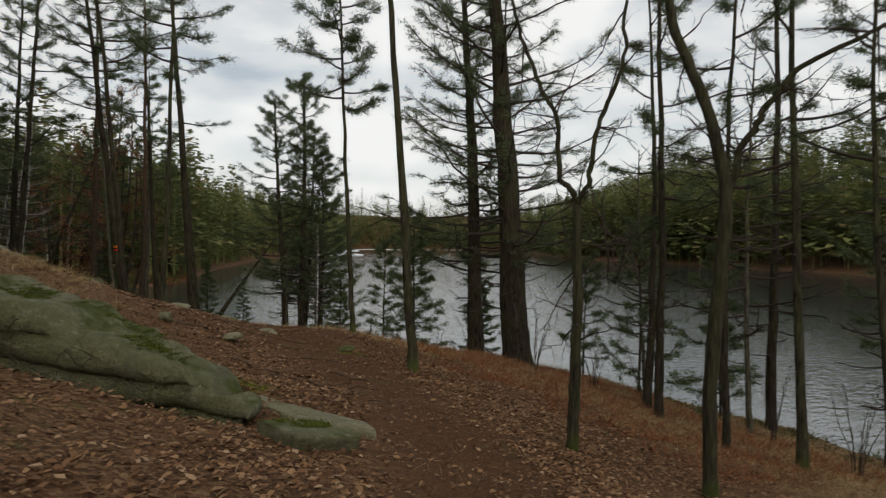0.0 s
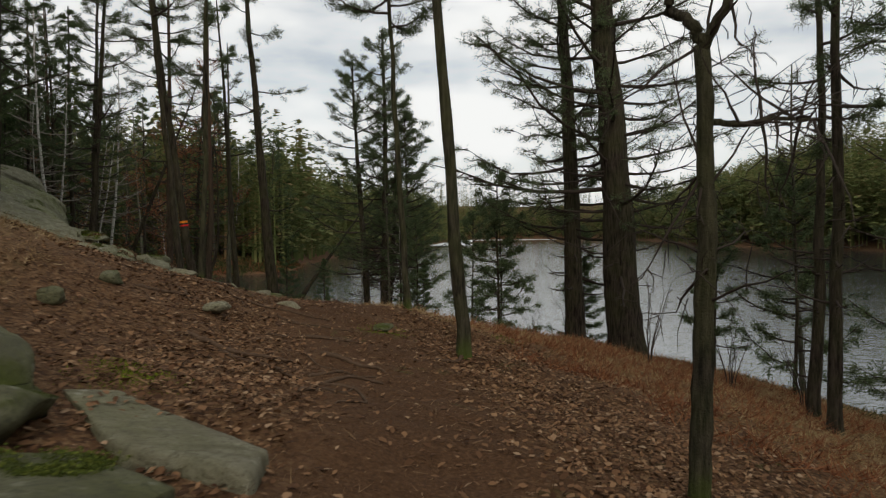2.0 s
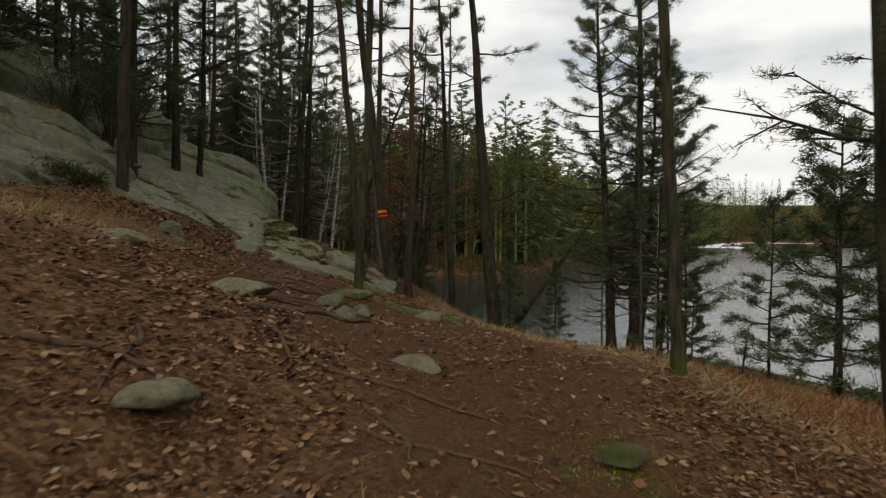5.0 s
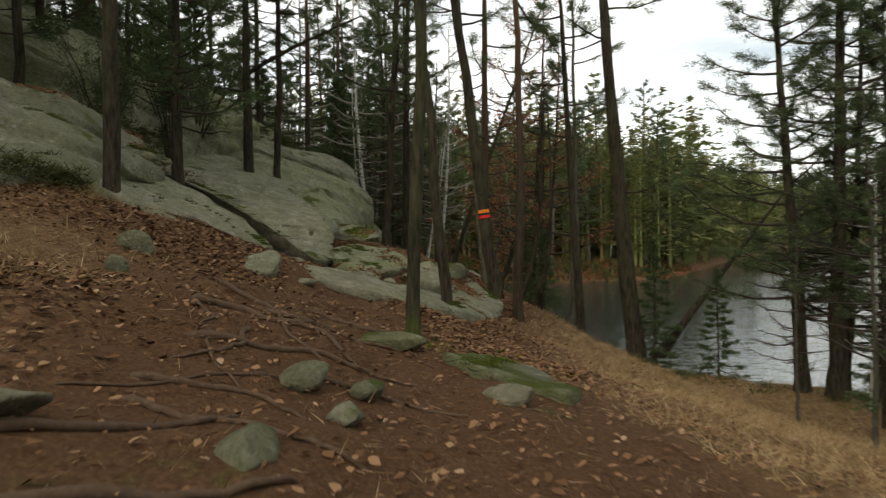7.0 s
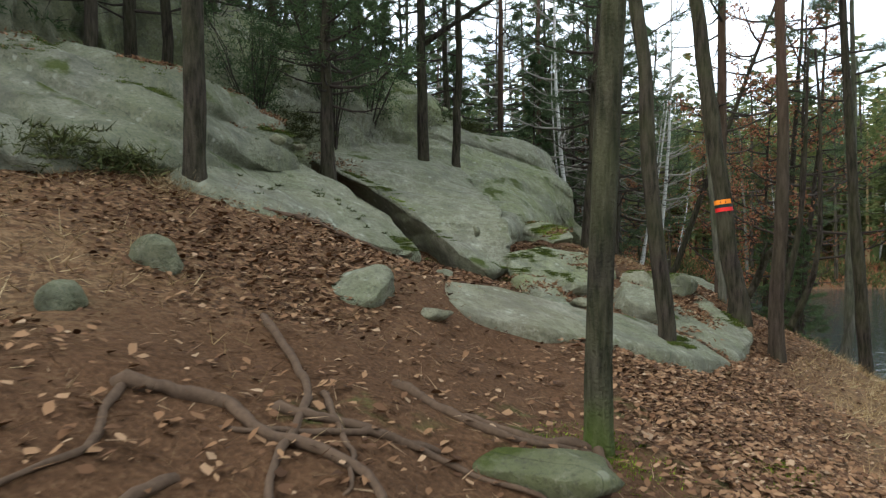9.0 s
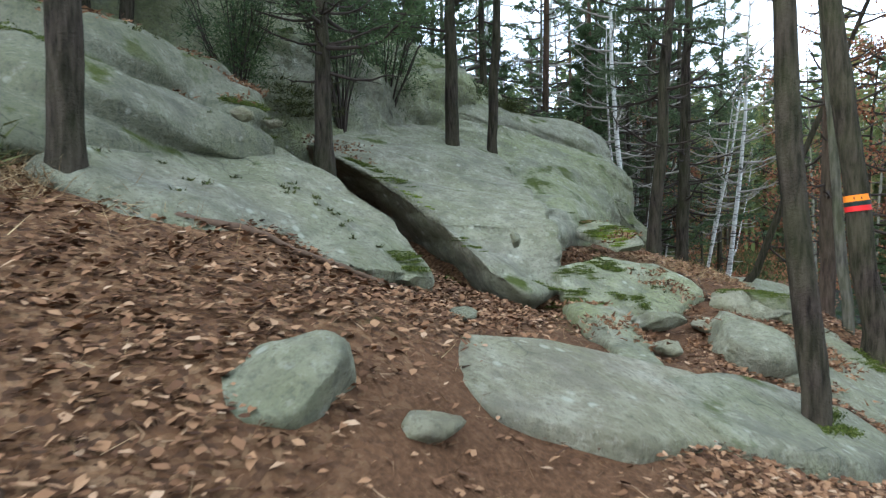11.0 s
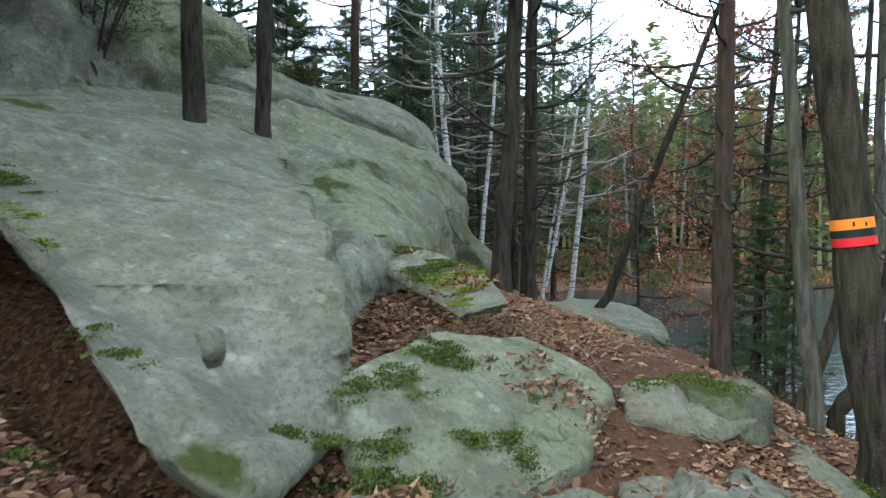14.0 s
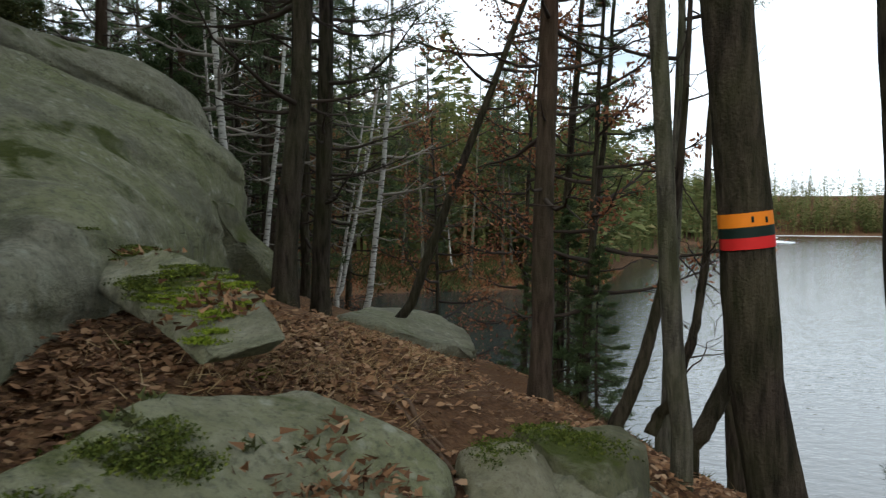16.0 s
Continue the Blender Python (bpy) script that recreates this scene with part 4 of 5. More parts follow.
def crag(name, label, rows, push, mat, seed, rough=0.06, nu=90, nv=60, layers=0.0):
    """A rock face bent through rows of places, from its foot up, with an uneven layered skin and a body drawn out along push."""
    g = bend_line(rows, nv)
    g = bend_line(g.transpose(1, 0, 2), nu).transpose(1, 0, 2)
    du, dv = np.gradient(g, axis=1), np.gradient(g, axis=0)
    normal = unit(np.cross(du, dv)).reshape(-1, 3)
    co = g.reshape(-1, 3)
    if np.mean(normal @ np.array(push)) > 0:
        normal = -normal
    fold = np.abs(lumps(co * (1, 1, 1.7), seed + 3, 0.6))
    shift = lumps(co, seed, 0.9) * rough + (0.5 - fold) * rough * 0.8 + lumps(co, seed + 1, 0.22) * rough * 0.35 + lumps(co, seed + 2, 0.09) * rough * 0.16
    if layers:
        saw = (co @ np.array((0.35, 0.2, 1.0)) + lumps(co, seed + 6, 1.3) * 0.14) / 0.42
        saw -= np.floor(saw)
        shift = shift + layers * (smooth(0.0, 0.12, saw) * smooth(1.0, 0.7, saw) - 0.5)
    co = co + normal * shift[:, None]
    back = co + np.array(push)
    i = (np.arange(nv - 1)[:, None] * nu + np.arange(nu - 1)[None]).ravel()
    face = np.stack([i, i + 1, i + 1 + nu, i + nu], 1)
    m = nu * nv
    rim = np.concatenate([np.arange(nu), np.arange(1, nv) * nu + nu - 1, (nv - 1) * nu + np.arange(nu - 2, -1, -1), np.arange(nv - 2, 0, -1) * nu])
    nxt = np.roll(rim, -1)
    f = np.concatenate([face, face[:, ::-1] + m, np.stack([nxt, rim, rim + m, nxt + m], 1)])
    me = flat_mesh(name, np.concatenate([co, back]), f, mat)
    bm = bmesh.new()
    bm.from_mesh(me)
    bmesh.ops.recalc_face_normals(bm, faces=bm.faces)
    bm.to_mesh(me)
    bm.free()
    me.shade_smooth()
    return tagged(new(name, me), label, "rock")


crag("cliff_wall", "tall grey cliff face with a mossy foot, rising behind the boulder", [
    [(-5.6, 14.6, 1.2), (-4.8, 14.1, 1.1), (-4.8, 15.2, 1.2), (-5.15, 17.2, 1.05), (-5.34, 19.2, 0.8), (-5.6, 20.8, 0.7), (-7.2, 22.0, 0.8)],
    [(-5.95, 15.0, 2.1), (-4.95, 14.3, 1.75), (-4.95, 15.5, 2.0), (-5.22, 17.3, 1.95), (-5.44, 19.3, 1.75), (-5.85, 20.9, 1.75), (-7.3, 22.0, 1.8)],
    [(-6.5, 16.0, 2.5), (-5.3, 15.0, 2.0), (-5.6, 16.3, 2.5), (-5.65, 18.0, 2.62), (-5.45, 19.7, 2.5), (-6.0, 21.1, 2.5), (-7.4, 22.1, 2.6)],
    [(-7.6, 16.8, 3.1), (-6.4, 16.0, 2.6), (-6.3, 17.0, 2.98), (-6.1, 18.3, 3.1), (-5.5, 19.8, 2.95), (-6.1, 21.2, 2.9), (-7.6, 22.2, 3.1)],
    [(-9.14, 17.4, 4.22), (-7.84, 17.4, 3.83), (-7.24, 18.0, 3.68), (-6.9, 18.8, 3.59), (-6.24, 20.0, 3.38), (-6.4, 21.2, 3.32), (-7.8, 22.2, 3.5)]],
    (-1.6, 0.9, -0.9), M_ROCK_LICHEN, 17, 0.06, 140, 100, 0.03)
crag("cap_slab", "rounded rock layer lying along the cliff's top", [
    [(-10.2, 18.0, 4.4), (-8.16, 17.6, 3.88), (-7.53, 18.2, 3.7), (-7.04, 18.9, 3.55), (-6.24, 19.95, 3.3), (-6.3, 21.2, 3.3)],
    [(-10.3, 18.0, 4.8), (-8.2, 17.7, 4.15), (-7.6, 18.25, 4.02), (-7.1, 18.95, 3.88), (-6.35, 19.95, 3.62), (-6.35, 21.1, 3.55)],
    [(-10.75, 18.6, 5.14), (-8.74, 18.4, 4.57), (-8.14, 18.9, 4.45), (-7.62, 19.5, 4.28), (-6.9, 20.3, 4.08), (-6.7, 21.1, 3.95)],
    [(-11.2, 19.6, 5.2), (-9.6, 19.8, 4.6), (-9.0, 20.3, 4.45), (-8.6, 20.7, 4.3), (-8.0, 21.2, 4.1), (-7.6, 21.8, 3.9)]],
    (-0.5, 0.4, -0.9), M_ROCK, 19, 0.05, 100, 50, 0.03)
crag("upper_slab", "broad lichened rock terrace above the slab", [
    [(-7.2, 4.6, 1.6), (-6.38, 6.61, 1.75), (-6.02, 7.52, 1.85), (-5.87, 8.01, 1.85), (-5.75, 8.75, 1.8), (-6.31, 10.23, 2.3), (-6.35, 11.18, 2.4), (-7.6, 12.2, 2.4)],
    [(-7.4, 4.8, 2.3), (-6.55, 6.65, 2.4), (-6.15, 7.6, 2.48), (-6.0, 8.1, 2.48), (-5.85, 8.85, 2.42), (-6.4, 10.3, 2.72), (-6.45, 11.2, 2.8), (-7.7, 12.2, 2.85)],
    [(-8.1, 5.0, 2.8), (-7.34, 6.91, 2.85), (-6.91, 7.97, 2.9), (-6.63, 8.48, 2.92), (-6.31, 9.31, 2.87), (-6.85, 10.7, 3.1), (-6.75, 11.5, 3.1), (-7.9, 12.3, 3.15)],
    [(-9.4, 5.6, 3.5), (-8.67, 7.34, 3.61), (-7.98, 8.51, 3.76), (-7.57, 9.06, 3.76), (-7.15, 9.9, 3.55), (-7.4, 11.0, 3.62), (-7.42, 11.82, 3.5), (-8.2, 12.4, 3.4)],
    [(-11.5, 6.0, 4.3), (-10.8, 7.8, 4.4), (-10.0, 9.1, 4.4), (-9.6, 9.8, 4.35), (-9.2, 10.6, 4.2), (-9.2, 11.6, 4.2), (-9.2, 12.2, 4.1), (-9.4, 12.8, 4.0)]],
    (-0.8, 0.3, -1.2), M_ROCK_TERRACE, 4, 0.07, 150, 90, 0.12)
rock("rock_slab", "smooth pale grey rock slab sloping beside the trail",
     [(-6.2, 9.4, 2.58), (-6.7, 10.3, 2.86), (-6.68, 11.05, 2.86), (-6.34, 11.45, 2.7), (-5.72, 11.55, 2.36), (-5.0, 11.42, 1.96), (-4.35, 11.2, 1.46), (-4.3, 10.2, 1.62), (-4.58, 9.75, 1.78), (-4.9, 8.9, 1.95), (-5.5, 8.75, 2.24)],
     (-0.5, 0.1, -1.1), M_ROCK, 1, 0.045, 6, 0.05, 0.012)
rock("boulder", "huge grey-green boulder overhanging a dark cleft",
     [(-7.62, 13.0, 3.0), (-6.47, 12.95, 2.5), (-5.35, 12.6, 1.98), (-4.3, 12.1, 1.42), (-4.06, 12.25, 1.22), (-4.07, 13.05, 1.2), (-4.34, 13.55, 1.84), (-4.85, 14.3, 2.1), (-5.6, 15.3, 2.42), (-6.3, 16.3, 2.82), (-7.2, 17.2, 3.34), (-8.3, 17.4, 3.75), (-8.8, 15.5, 3.6)],
     (-0.9, 1.5, -0.75), M_ROCK, 2, 0.05, 6, 0.03, 0.025)
rock("cliff_foot", "mossy wedge of rock at the cliff's end",
     [(-5.4, 18.6, 2.35), (-5.2, 18.9, 1.95), (-4.8, 19.0, 1.42), (-4.75, 19.6, 1.4), (-5.4, 19.7, 2.2)],
     (-0.2, 0.3, -1.3), M_ROCK_MOSSY, 3, 0.05, 5, 0.06)
rock("upper_cliff", "high mossy cliff behind the boulder",
     [(-9.0, 12.6, 4.9), (-8.5, 14.2, 4.6), (-8.7, 16.2, 4.7), (-8.3, 18.6, 4.7), (-8.8, 20.6, 4.7), (-10.8, 22, 6.0), (-14, 20, 8.0), (-15, 14, 8.6), (-12.5, 11.0, 7.6), (-10.2, 11.0, 6.0)],
     (0.5, 0.0, -4.0), M_ROCK_LICHEN, 5, 0.16, 6, 0.25, 0.1)
rock("hill_crag", "mossy crag on the wooded hillside",
     [(-8.8, 6.0, 4.3), (-9.1, 8.4, 4.8), (-10.0, 10.4, 5.9), (-13, 11.5, 8.0), (-15.5, 8, 8.8), (-13.5, 4.5, 7.4), (-10.4, 4.0, 5.2)],
     (0.6, 0.1, -4.0), M_ROCK_MOSSY, 6, 0.16, 6, 0.25, 0.1)
rock("ledge", "thin mossy stone ledge jutting from the slope",
     [(-5.2, 16.2, 1.94), (-4.5, 15.6, 1.9), (-3.95, 15.1, 1.76), (-3.64, 14.5, 1.63), (-3.86, 14.32, 1.59), (-4.25, 14.85, 1.66), (-4.95, 15.55, 1.8)],
     (-0.1, 0.08, -0.07), M_ROCK_LICHEN, 7, 0.028, 4, 0.025)
rock("grey_hump", "lichened grey rock hump with moss patches",
     [(-4.2, 13.2, 1.42), (-4.0, 14.2, 1.47), (-3.6, 14.6, 1.33), (-3.1, 14.5, 1.08), (-3.08, 13.7, 0.98), (-3.4, 12.9, 0.98), (-3.85, 12.75, 1.08)],
     (-0.15, 0.0, -0.7), M_ROCK_LICHEN, 8, 0.055, 5, 0.04, 0.02)
rock("trail_slab", "flat worn rock slab across the trail",
     [(-3.25, 9.45, 1.2), (-3.4, 10.0, 1.26), (-3.15, 10.5, 1.17), (-2.5, 11.45, 0.86), (-1.85, 12.3, 0.45), (-1.45, 12.3, 0.25), (-1.75, 11.3, 0.5), (-2.35, 9.75, 0.9), (-2.85, 9.35, 1.08)],
     (0, 0, -0.6), M_ROCK_PALE, 9, 0.018, 5, 0.05)
rock("rock_step", "narrow worn rock rib beside the trail",
     [(x, y, float(height(x, y)[0]) + 0.005) for x, y in ((-3.95, 12.75), (-3.7, 12.95), (-3.2, 12.3), (-2.62, 11.35), (-2.78, 11.15), (-3.4, 12.0))],
     (0, 0, -0.5), M_ROCK_LICHEN, 10, 0.05, 5, 0.03, 0.02)
rock("rounded_outcrop", "low rounded grey outcrop above the water",
     [(-4.6, 21.4, 0.75), (-4.4, 23.4, 0.72), (-3.3, 24.0, 0.55), (-2.5, 23.2, 0.2), (-2.3, 21.6, 0.18), (-3.2, 20.9, 0.55)],
     (0, 0, -1.0), M_ROCK, 11, 0.05, 5, 0.2)
rock("shore_slab", "sloping lichened slab below the marked pine",
     [(-2.2, 12.9, 0.72), (-2.35, 14.2, 0.78), (-2.1, 15.6, 0.72), (-1.55, 15.7, 0.5), (-1.15, 14.6, 0.2), (-1.25, 13.1, 0.16)],
     (0, 0, -0.7), M_ROCK, 12, 0.05, 5, 0.05, 0.02)
rock("mossy_slab", "green mossy slab beside the start of the trail",
     [(-5.3, -1.0, 2.2), (-4.2, -1.8, 1.84), (-3.2, -2.7, 1.32), (-2.5, -3.65, 0.93), (-2.75, -4.15, 0.97), (-3.4, -3.9, 1.27), (-4.4, -3.2, 1.67), (-5.7, -2.2, 2.1)],
     (-0.35, 0.5, -0.7), M_ROCK_MOSSY, 13, 0.075, 6, 0.03, 0.11)
rock("mossy_block", "flat-topped stone block with a dark mossy side",
     [(x, y, float(height(x, y)[0]) + 0.13) for x, y in ((-2.85, -4.55), (-2.35, -4.4), (-2.0, -4.75), (-2.2, -5.1), (-2.7, -5.0))],
     (0.0, 0.16, -0.42), M_ROCK_MOSSY, 18, 0.025, 4, 0.03)
rock("flat_slab", "flat pale stone slab set in the trail's edge",
     [(x, y, float(height(x, y)[0]) + 0.07) for x, y in ((-2.6, -3.1), (-2.3, -3.0), (-1.6, -4.0), (-1.75, -4.45), (-2.25, -4.1))],
     (0, 0, -0.35), M_ROCK_PALE, 14, 0.015, 4, 0.03)
rock("grass_slab", "long grey slab with moss along the slope edge",
     [(x, y, float(height(x, y)[0]) + 0.08) for x, y in ((-0.95, 7.2), (-0.75, 8.0), (-0.2, 8.0), (0.2, 7.0), (0.12, 6.5), (-0.5, 6.8))],
     (0, 0, -0.4), M_ROCK_MOSSY, 15, 0.025, 4, 0.05)
rock("far_slab", "pale rock slab under the leaning pines",
     [(-2.6, 10.7, 0.98), (-2.3, 11.6, 0.86), (-1.6, 12.7, 0.45), (-1.2, 12.4, 0.26), (-1.5, 11.2, 0.5), (-2.0, 10.4, 0.75)],
     (0, 0, -0.6), M_ROCK, 16, 0.03, 4, 0.06)

STONES = [
    (-2.4, 13.3, (0.5, 0.62, 0.36), M_ROCK, 20, 25, 0.42, "angular grey boulder beside the trail"),
    (-2.36, 15.15, (0.55, 0.42, 0.3), M_ROCK_MOSSY, 75, 26, 0.3, "dark rounded boulder with moss on top"),
    (-2.75, 14.75, (0.36, 0.42, 0.16), M_ROCK_PALE, 10, 27, 0.35, "rounded grey stone in the trail"),
    (-2.5, 14.85, (0.4, 0.3, 0.18), M_ROCK, 40, 28, 0.3, "flat grey stone in the trail"),
    (-3.35, 8.62, (0.42, 0.34, 0.22), M_ROCK, 60, 131, 0.66, "grey-green angular stone on the leaf litter"),
    (-1.42, 7.35, (0.32, 0.24, 0.1), M_ROCK_MOSSY, 30, 30, 0.3, "flat mossy stone beside the roots"),
    (-1.4, 5.35, (0.17, 0.14, 0.1), M_ROCK_MOSSY, 0, 32, 0.35, "small mossy stone in the trail"),
    (-1.05, 5.5, (0.13, 0.1, 0.07), M_ROCK_MOSSY, 50, 33, 0.35, "small grey stone in the trail"),
    (-0.98, 4.85, (0.14, 0.1, 0.07), M_ROCK, 80, 34, 0.35, "small grey stone in the trail"),
    (-1.08, 4.0, (0.16, 0.2, 0.11), M_ROCK_MOSSY, 20, 35, 0.35, "mossy stone between the roots"),
    (-0.3, 6.2, (0.22, 0.16, 0.09), M_ROCK_PALE, 20, 36, 0.3, "bare stone hump on the trail"),
    (-3.6, 6.6, (0.2, 0.09, 0.1), M_ROCK_MOSSY, 120, 37, 0.35, "lichened stone half buried in leaves"),
    (-4.0, 7.4, (0.22, 0.1, 0.14), M_ROCK_MOSSY, 20, 38, 0.35, "lichened stone half buried in leaves"),
    (-2.9, 8.95, (0.18, 0.12, 0.07), M_ROCK_PALE, 70, 40, 0.55, "flat pale stone on the leaves"),
    (-3.7, 10.5, (0.13, 0.09, 0.05), M_ROCK, 10, 41, 0.3, "small flat stone on the leaves"),
    (-4.35, 10.75, (0.14, 0.1, 0.05), M_ROCK, 10, 42, 0.3, "small flat stone on the leaves"),
    (-3.12, 13.0, (0.26, 0.22, 0.1), M_ROCK, 10, 51, 0.3, "angular flat stone set in the trail"),
    (-3.4, 12.55, (0.24, 0.18, 0.1), M_ROCK, 50, 52, 0.3, "angular flat stone set in the trail"),
    (-2.75, 13.55, (0.24, 0.2, 0.09), M_ROCK_PALE, 80, 53, 0.3, "angular flat stone set in the trail"),
    (-2.85, 12.2, (0.2, 0.16, 0.08), M_ROCK_PALE, 20, 54, 0.3, "angular flat stone set in the trail"),
    (0.75, 1.5, (0.17, 0.12, 0.08), M_ROCK_MOSSY, 10, 43, 0.3, "small stone capped with bright moss"),
    (-0.4, 2.7, (0.26, 0.18, 0.07), M_ROCK_PALE, 10, 44, 0.35, "flat worn stone in the trail"),
    (-1.5, 1.0, (0.22, 0.16, 0.08), M_ROCK_PALE, 60, 45, 0.35, "flat worn stone in the trail"),
    (-3.4, 4.5, (0.4, 0.25, 0.1), M_ROCK_PALE, 160, 46, 0.3, "pale flat stone on the slope"),
    (-1.95, 3.5, (0.4, 0.3, 0.14), M_ROCK_PALE, 30, 47, 0.35, "low rounded pale stone on the slope"),
    (-2.6, 0.6, (0.16, 0.12, 0.11), M_ROCK_MOSSY, 60, 48, 0.3, "dark mossy stone on the slope"),
    (-3.0, -0.6, (0.16, 0.12, 0.09), M_ROCK_MOSSY, 10, 49, 0.3, "dark stone on the slope"),
]
for x, y, size, mat, turn, seed, sink, label in STONES:
    stone("stone" if max(size) < 0.3 else "small_boulder", label, x, y, size, mat, seed, turn, sink)
# two pale stones left on the edge of the slab
for x, y, z, r in ((-6.32, 10.9, 2.93, 0.1), (-6.18, 11.15, 2.86, 0.075)):
    o = stone("stone", "whitish loose stone on the slab's mossy edge", x, y, (r * 1.25, r, r * 0.75), M_ROCK_PALE, int(r * 1000), 30)
    o.location.z = z
o = stone("stone", "small rounded stone lodged on the boulder's face", -4.22, 12.3, (0.06, 0.075, 0.085), M_ROCK, 72, 0)
o.location.z = 1.74

# ---- roots, branches and litter ----
ROOTS = [
    ([(-2.7, 6.25), (-2.45, 6.55), (-2.15, 6.5), (-1.75, 6.6), (-1.3, 6.2)], 0.06), ([(-2.3, 6.65), (-2.05, 6.85), (-1.8, 7.1), (-1.3, 7.2)], 0.045),
    ([(-3.3, 7.6), (-2.7, 7.2), (-2.3, 6.85), (-1.9, 6.2), (-1.5, 6.0)], 0.05), ([(-2.2, 5.4), (-1.65, 6.0), (-1.3, 6.2), (-0.9, 6.35)], 0.05),
    ([(-2.7, 6.3), (-2.3, 5.9), (-2.2, 5.5)], 0.035), ([(-2.3, 7.5), (-1.7, 7.5), (-1.35, 7.9)], 0.05),
    ([(-1.9, 3.2), (-1.5, 3.9), (-1.35, 4.5)], 0.05), ([(-1.6, 2.6), (-1.15, 3.3), (-0.8, 3.9)], 0.055), ([(-2.0, 4.6), (-1.5, 4.9), (-1.1, 4.7)], 0.04),
    ([(-1.9, -0.4), (-1.55, -0.55), (-1.15, -0.9), (-0.9, -1.0)], 0.06), ([(-1.6, -0.65), (-1.25, -1.2), (-1.0, -1.9)], 0.045),
    ([(-0.6, -0.6), (-0.3, -0.85), (-0.05, -1.1)], 0.055), ([(-0.9, -1.9), (-0.55, -1.6), (-0.2, -1.5)], 0.04), ([(-1.2, -2.6), (-0.8, -2.3), (-0.6, -1.9)], 0.035),
    ([(-2.4, 1.1), (-1.9, 1.3), (-1.4, 1.2)], 0.05), ([(-2.6, 2.3), (-2.1, 2.4), (-1.7, 2.8)], 0.04),
    ([(-3.3, 14.0), (-3.0, 14.3), (-2.9, 14.8)], 0.045), ([(-3.25, 13.6), (-2.95, 13.9), (-2.75, 14.0)], 0.04), ([(-3.7, 15.3), (-3.2, 15.1), (-2.95, 14.7)], 0.04),
    ([(-1.38, 7.95), (-1.6, 7.6), (-1.95, 7.5)], 0.06), ([(1.34, 0.13), (1.15, -0.1), (0.8, -0.15)], 0.06), ([(-1.38, 7.95), (-1.2, 7.6), (-1.25, 7.3)], 0.06),
]
for i, (pts, thick) in enumerate(ROOTS):
    root_vine("gnarled brown root snaking over the bare trail", pts, thick * 0.55, 300 + i)
rng = np.random.default_rng(360)
for i in range(20):
    x, y = (rng.uniform(-2.9, -1.5), rng.uniform(3.6, 8.0)) if i < 9 else (rng.uniform(-2.4, -0.6), rng.uniform(-2.2, 3.2))
    a, pts = rng.normal(-0.5, 0.55), [(x, y)]
    for _ in range(3):
        a += rng.normal(0, 0.35)
        pts.append((pts[-1][0] + math.cos(a) * rng.uniform(0.2, 0.5), pts[-1][1] + math.sin(a) * rng.uniform(0.2, 0.5)))
    root_vine("thin brown root worn bare by the trail", pts, rng.uniform(0.011, 0.024), 361 + i)
root_vine("long weathered branch lying along the slab's foot", [(-4.95, 9.2), (-4.75, 9.6), (-4.5, 9.85), (-4.25, 10.2), (-4.05, 10.6)], 0.035, 350, "fallen_branch")
root_vine("fallen branch lying down the slope", [(-3.75, 14.9), (-3.45, 14.6), (-3.15, 14.2)], 0.03, 351, "fallen_branch")
root_vine("thin fallen stick on the slope", [(-3.35, 15.6), (-3.1, 15.1), (-3.0, 14.9)], 0.018, 352, "fallen_branch")


def surface(spots):
    """The places of x, y spots on the ground or on the rock above it."""
    bpy.context.view_layer.update()
    graph = bpy.context.evaluated_depsgraph_get()
    found = []
    for x, y in spots:
        top = 9.0
        for _ in range(12):
            hit, p, normal, _, ob, _ = scene.ray_cast(graph, (x, y, top), (0, 0, -1))
            if not hit:
                break
            if ob.name.split(".")[0] in ROCKY:
                if normal.z > 0.6:
                    found.append((x, y, p.z))
                break
            top = p.z - 0.002
    return np.array(found).reshape(-1, 3)


ROCKY = {"ground", "rock_slab", "boulder", "cliff_wall", "cliff_foot", "upper_slab", "cap_slab", "upper_cliff", "hill_crag", "ledge", "grey_hump", "trail_slab", "rock_step", "shore_slab", "mossy_slab", "mossy_block", "grass_slab", "far_slab", "small_boulder", "stone", "rounded_outcrop"}


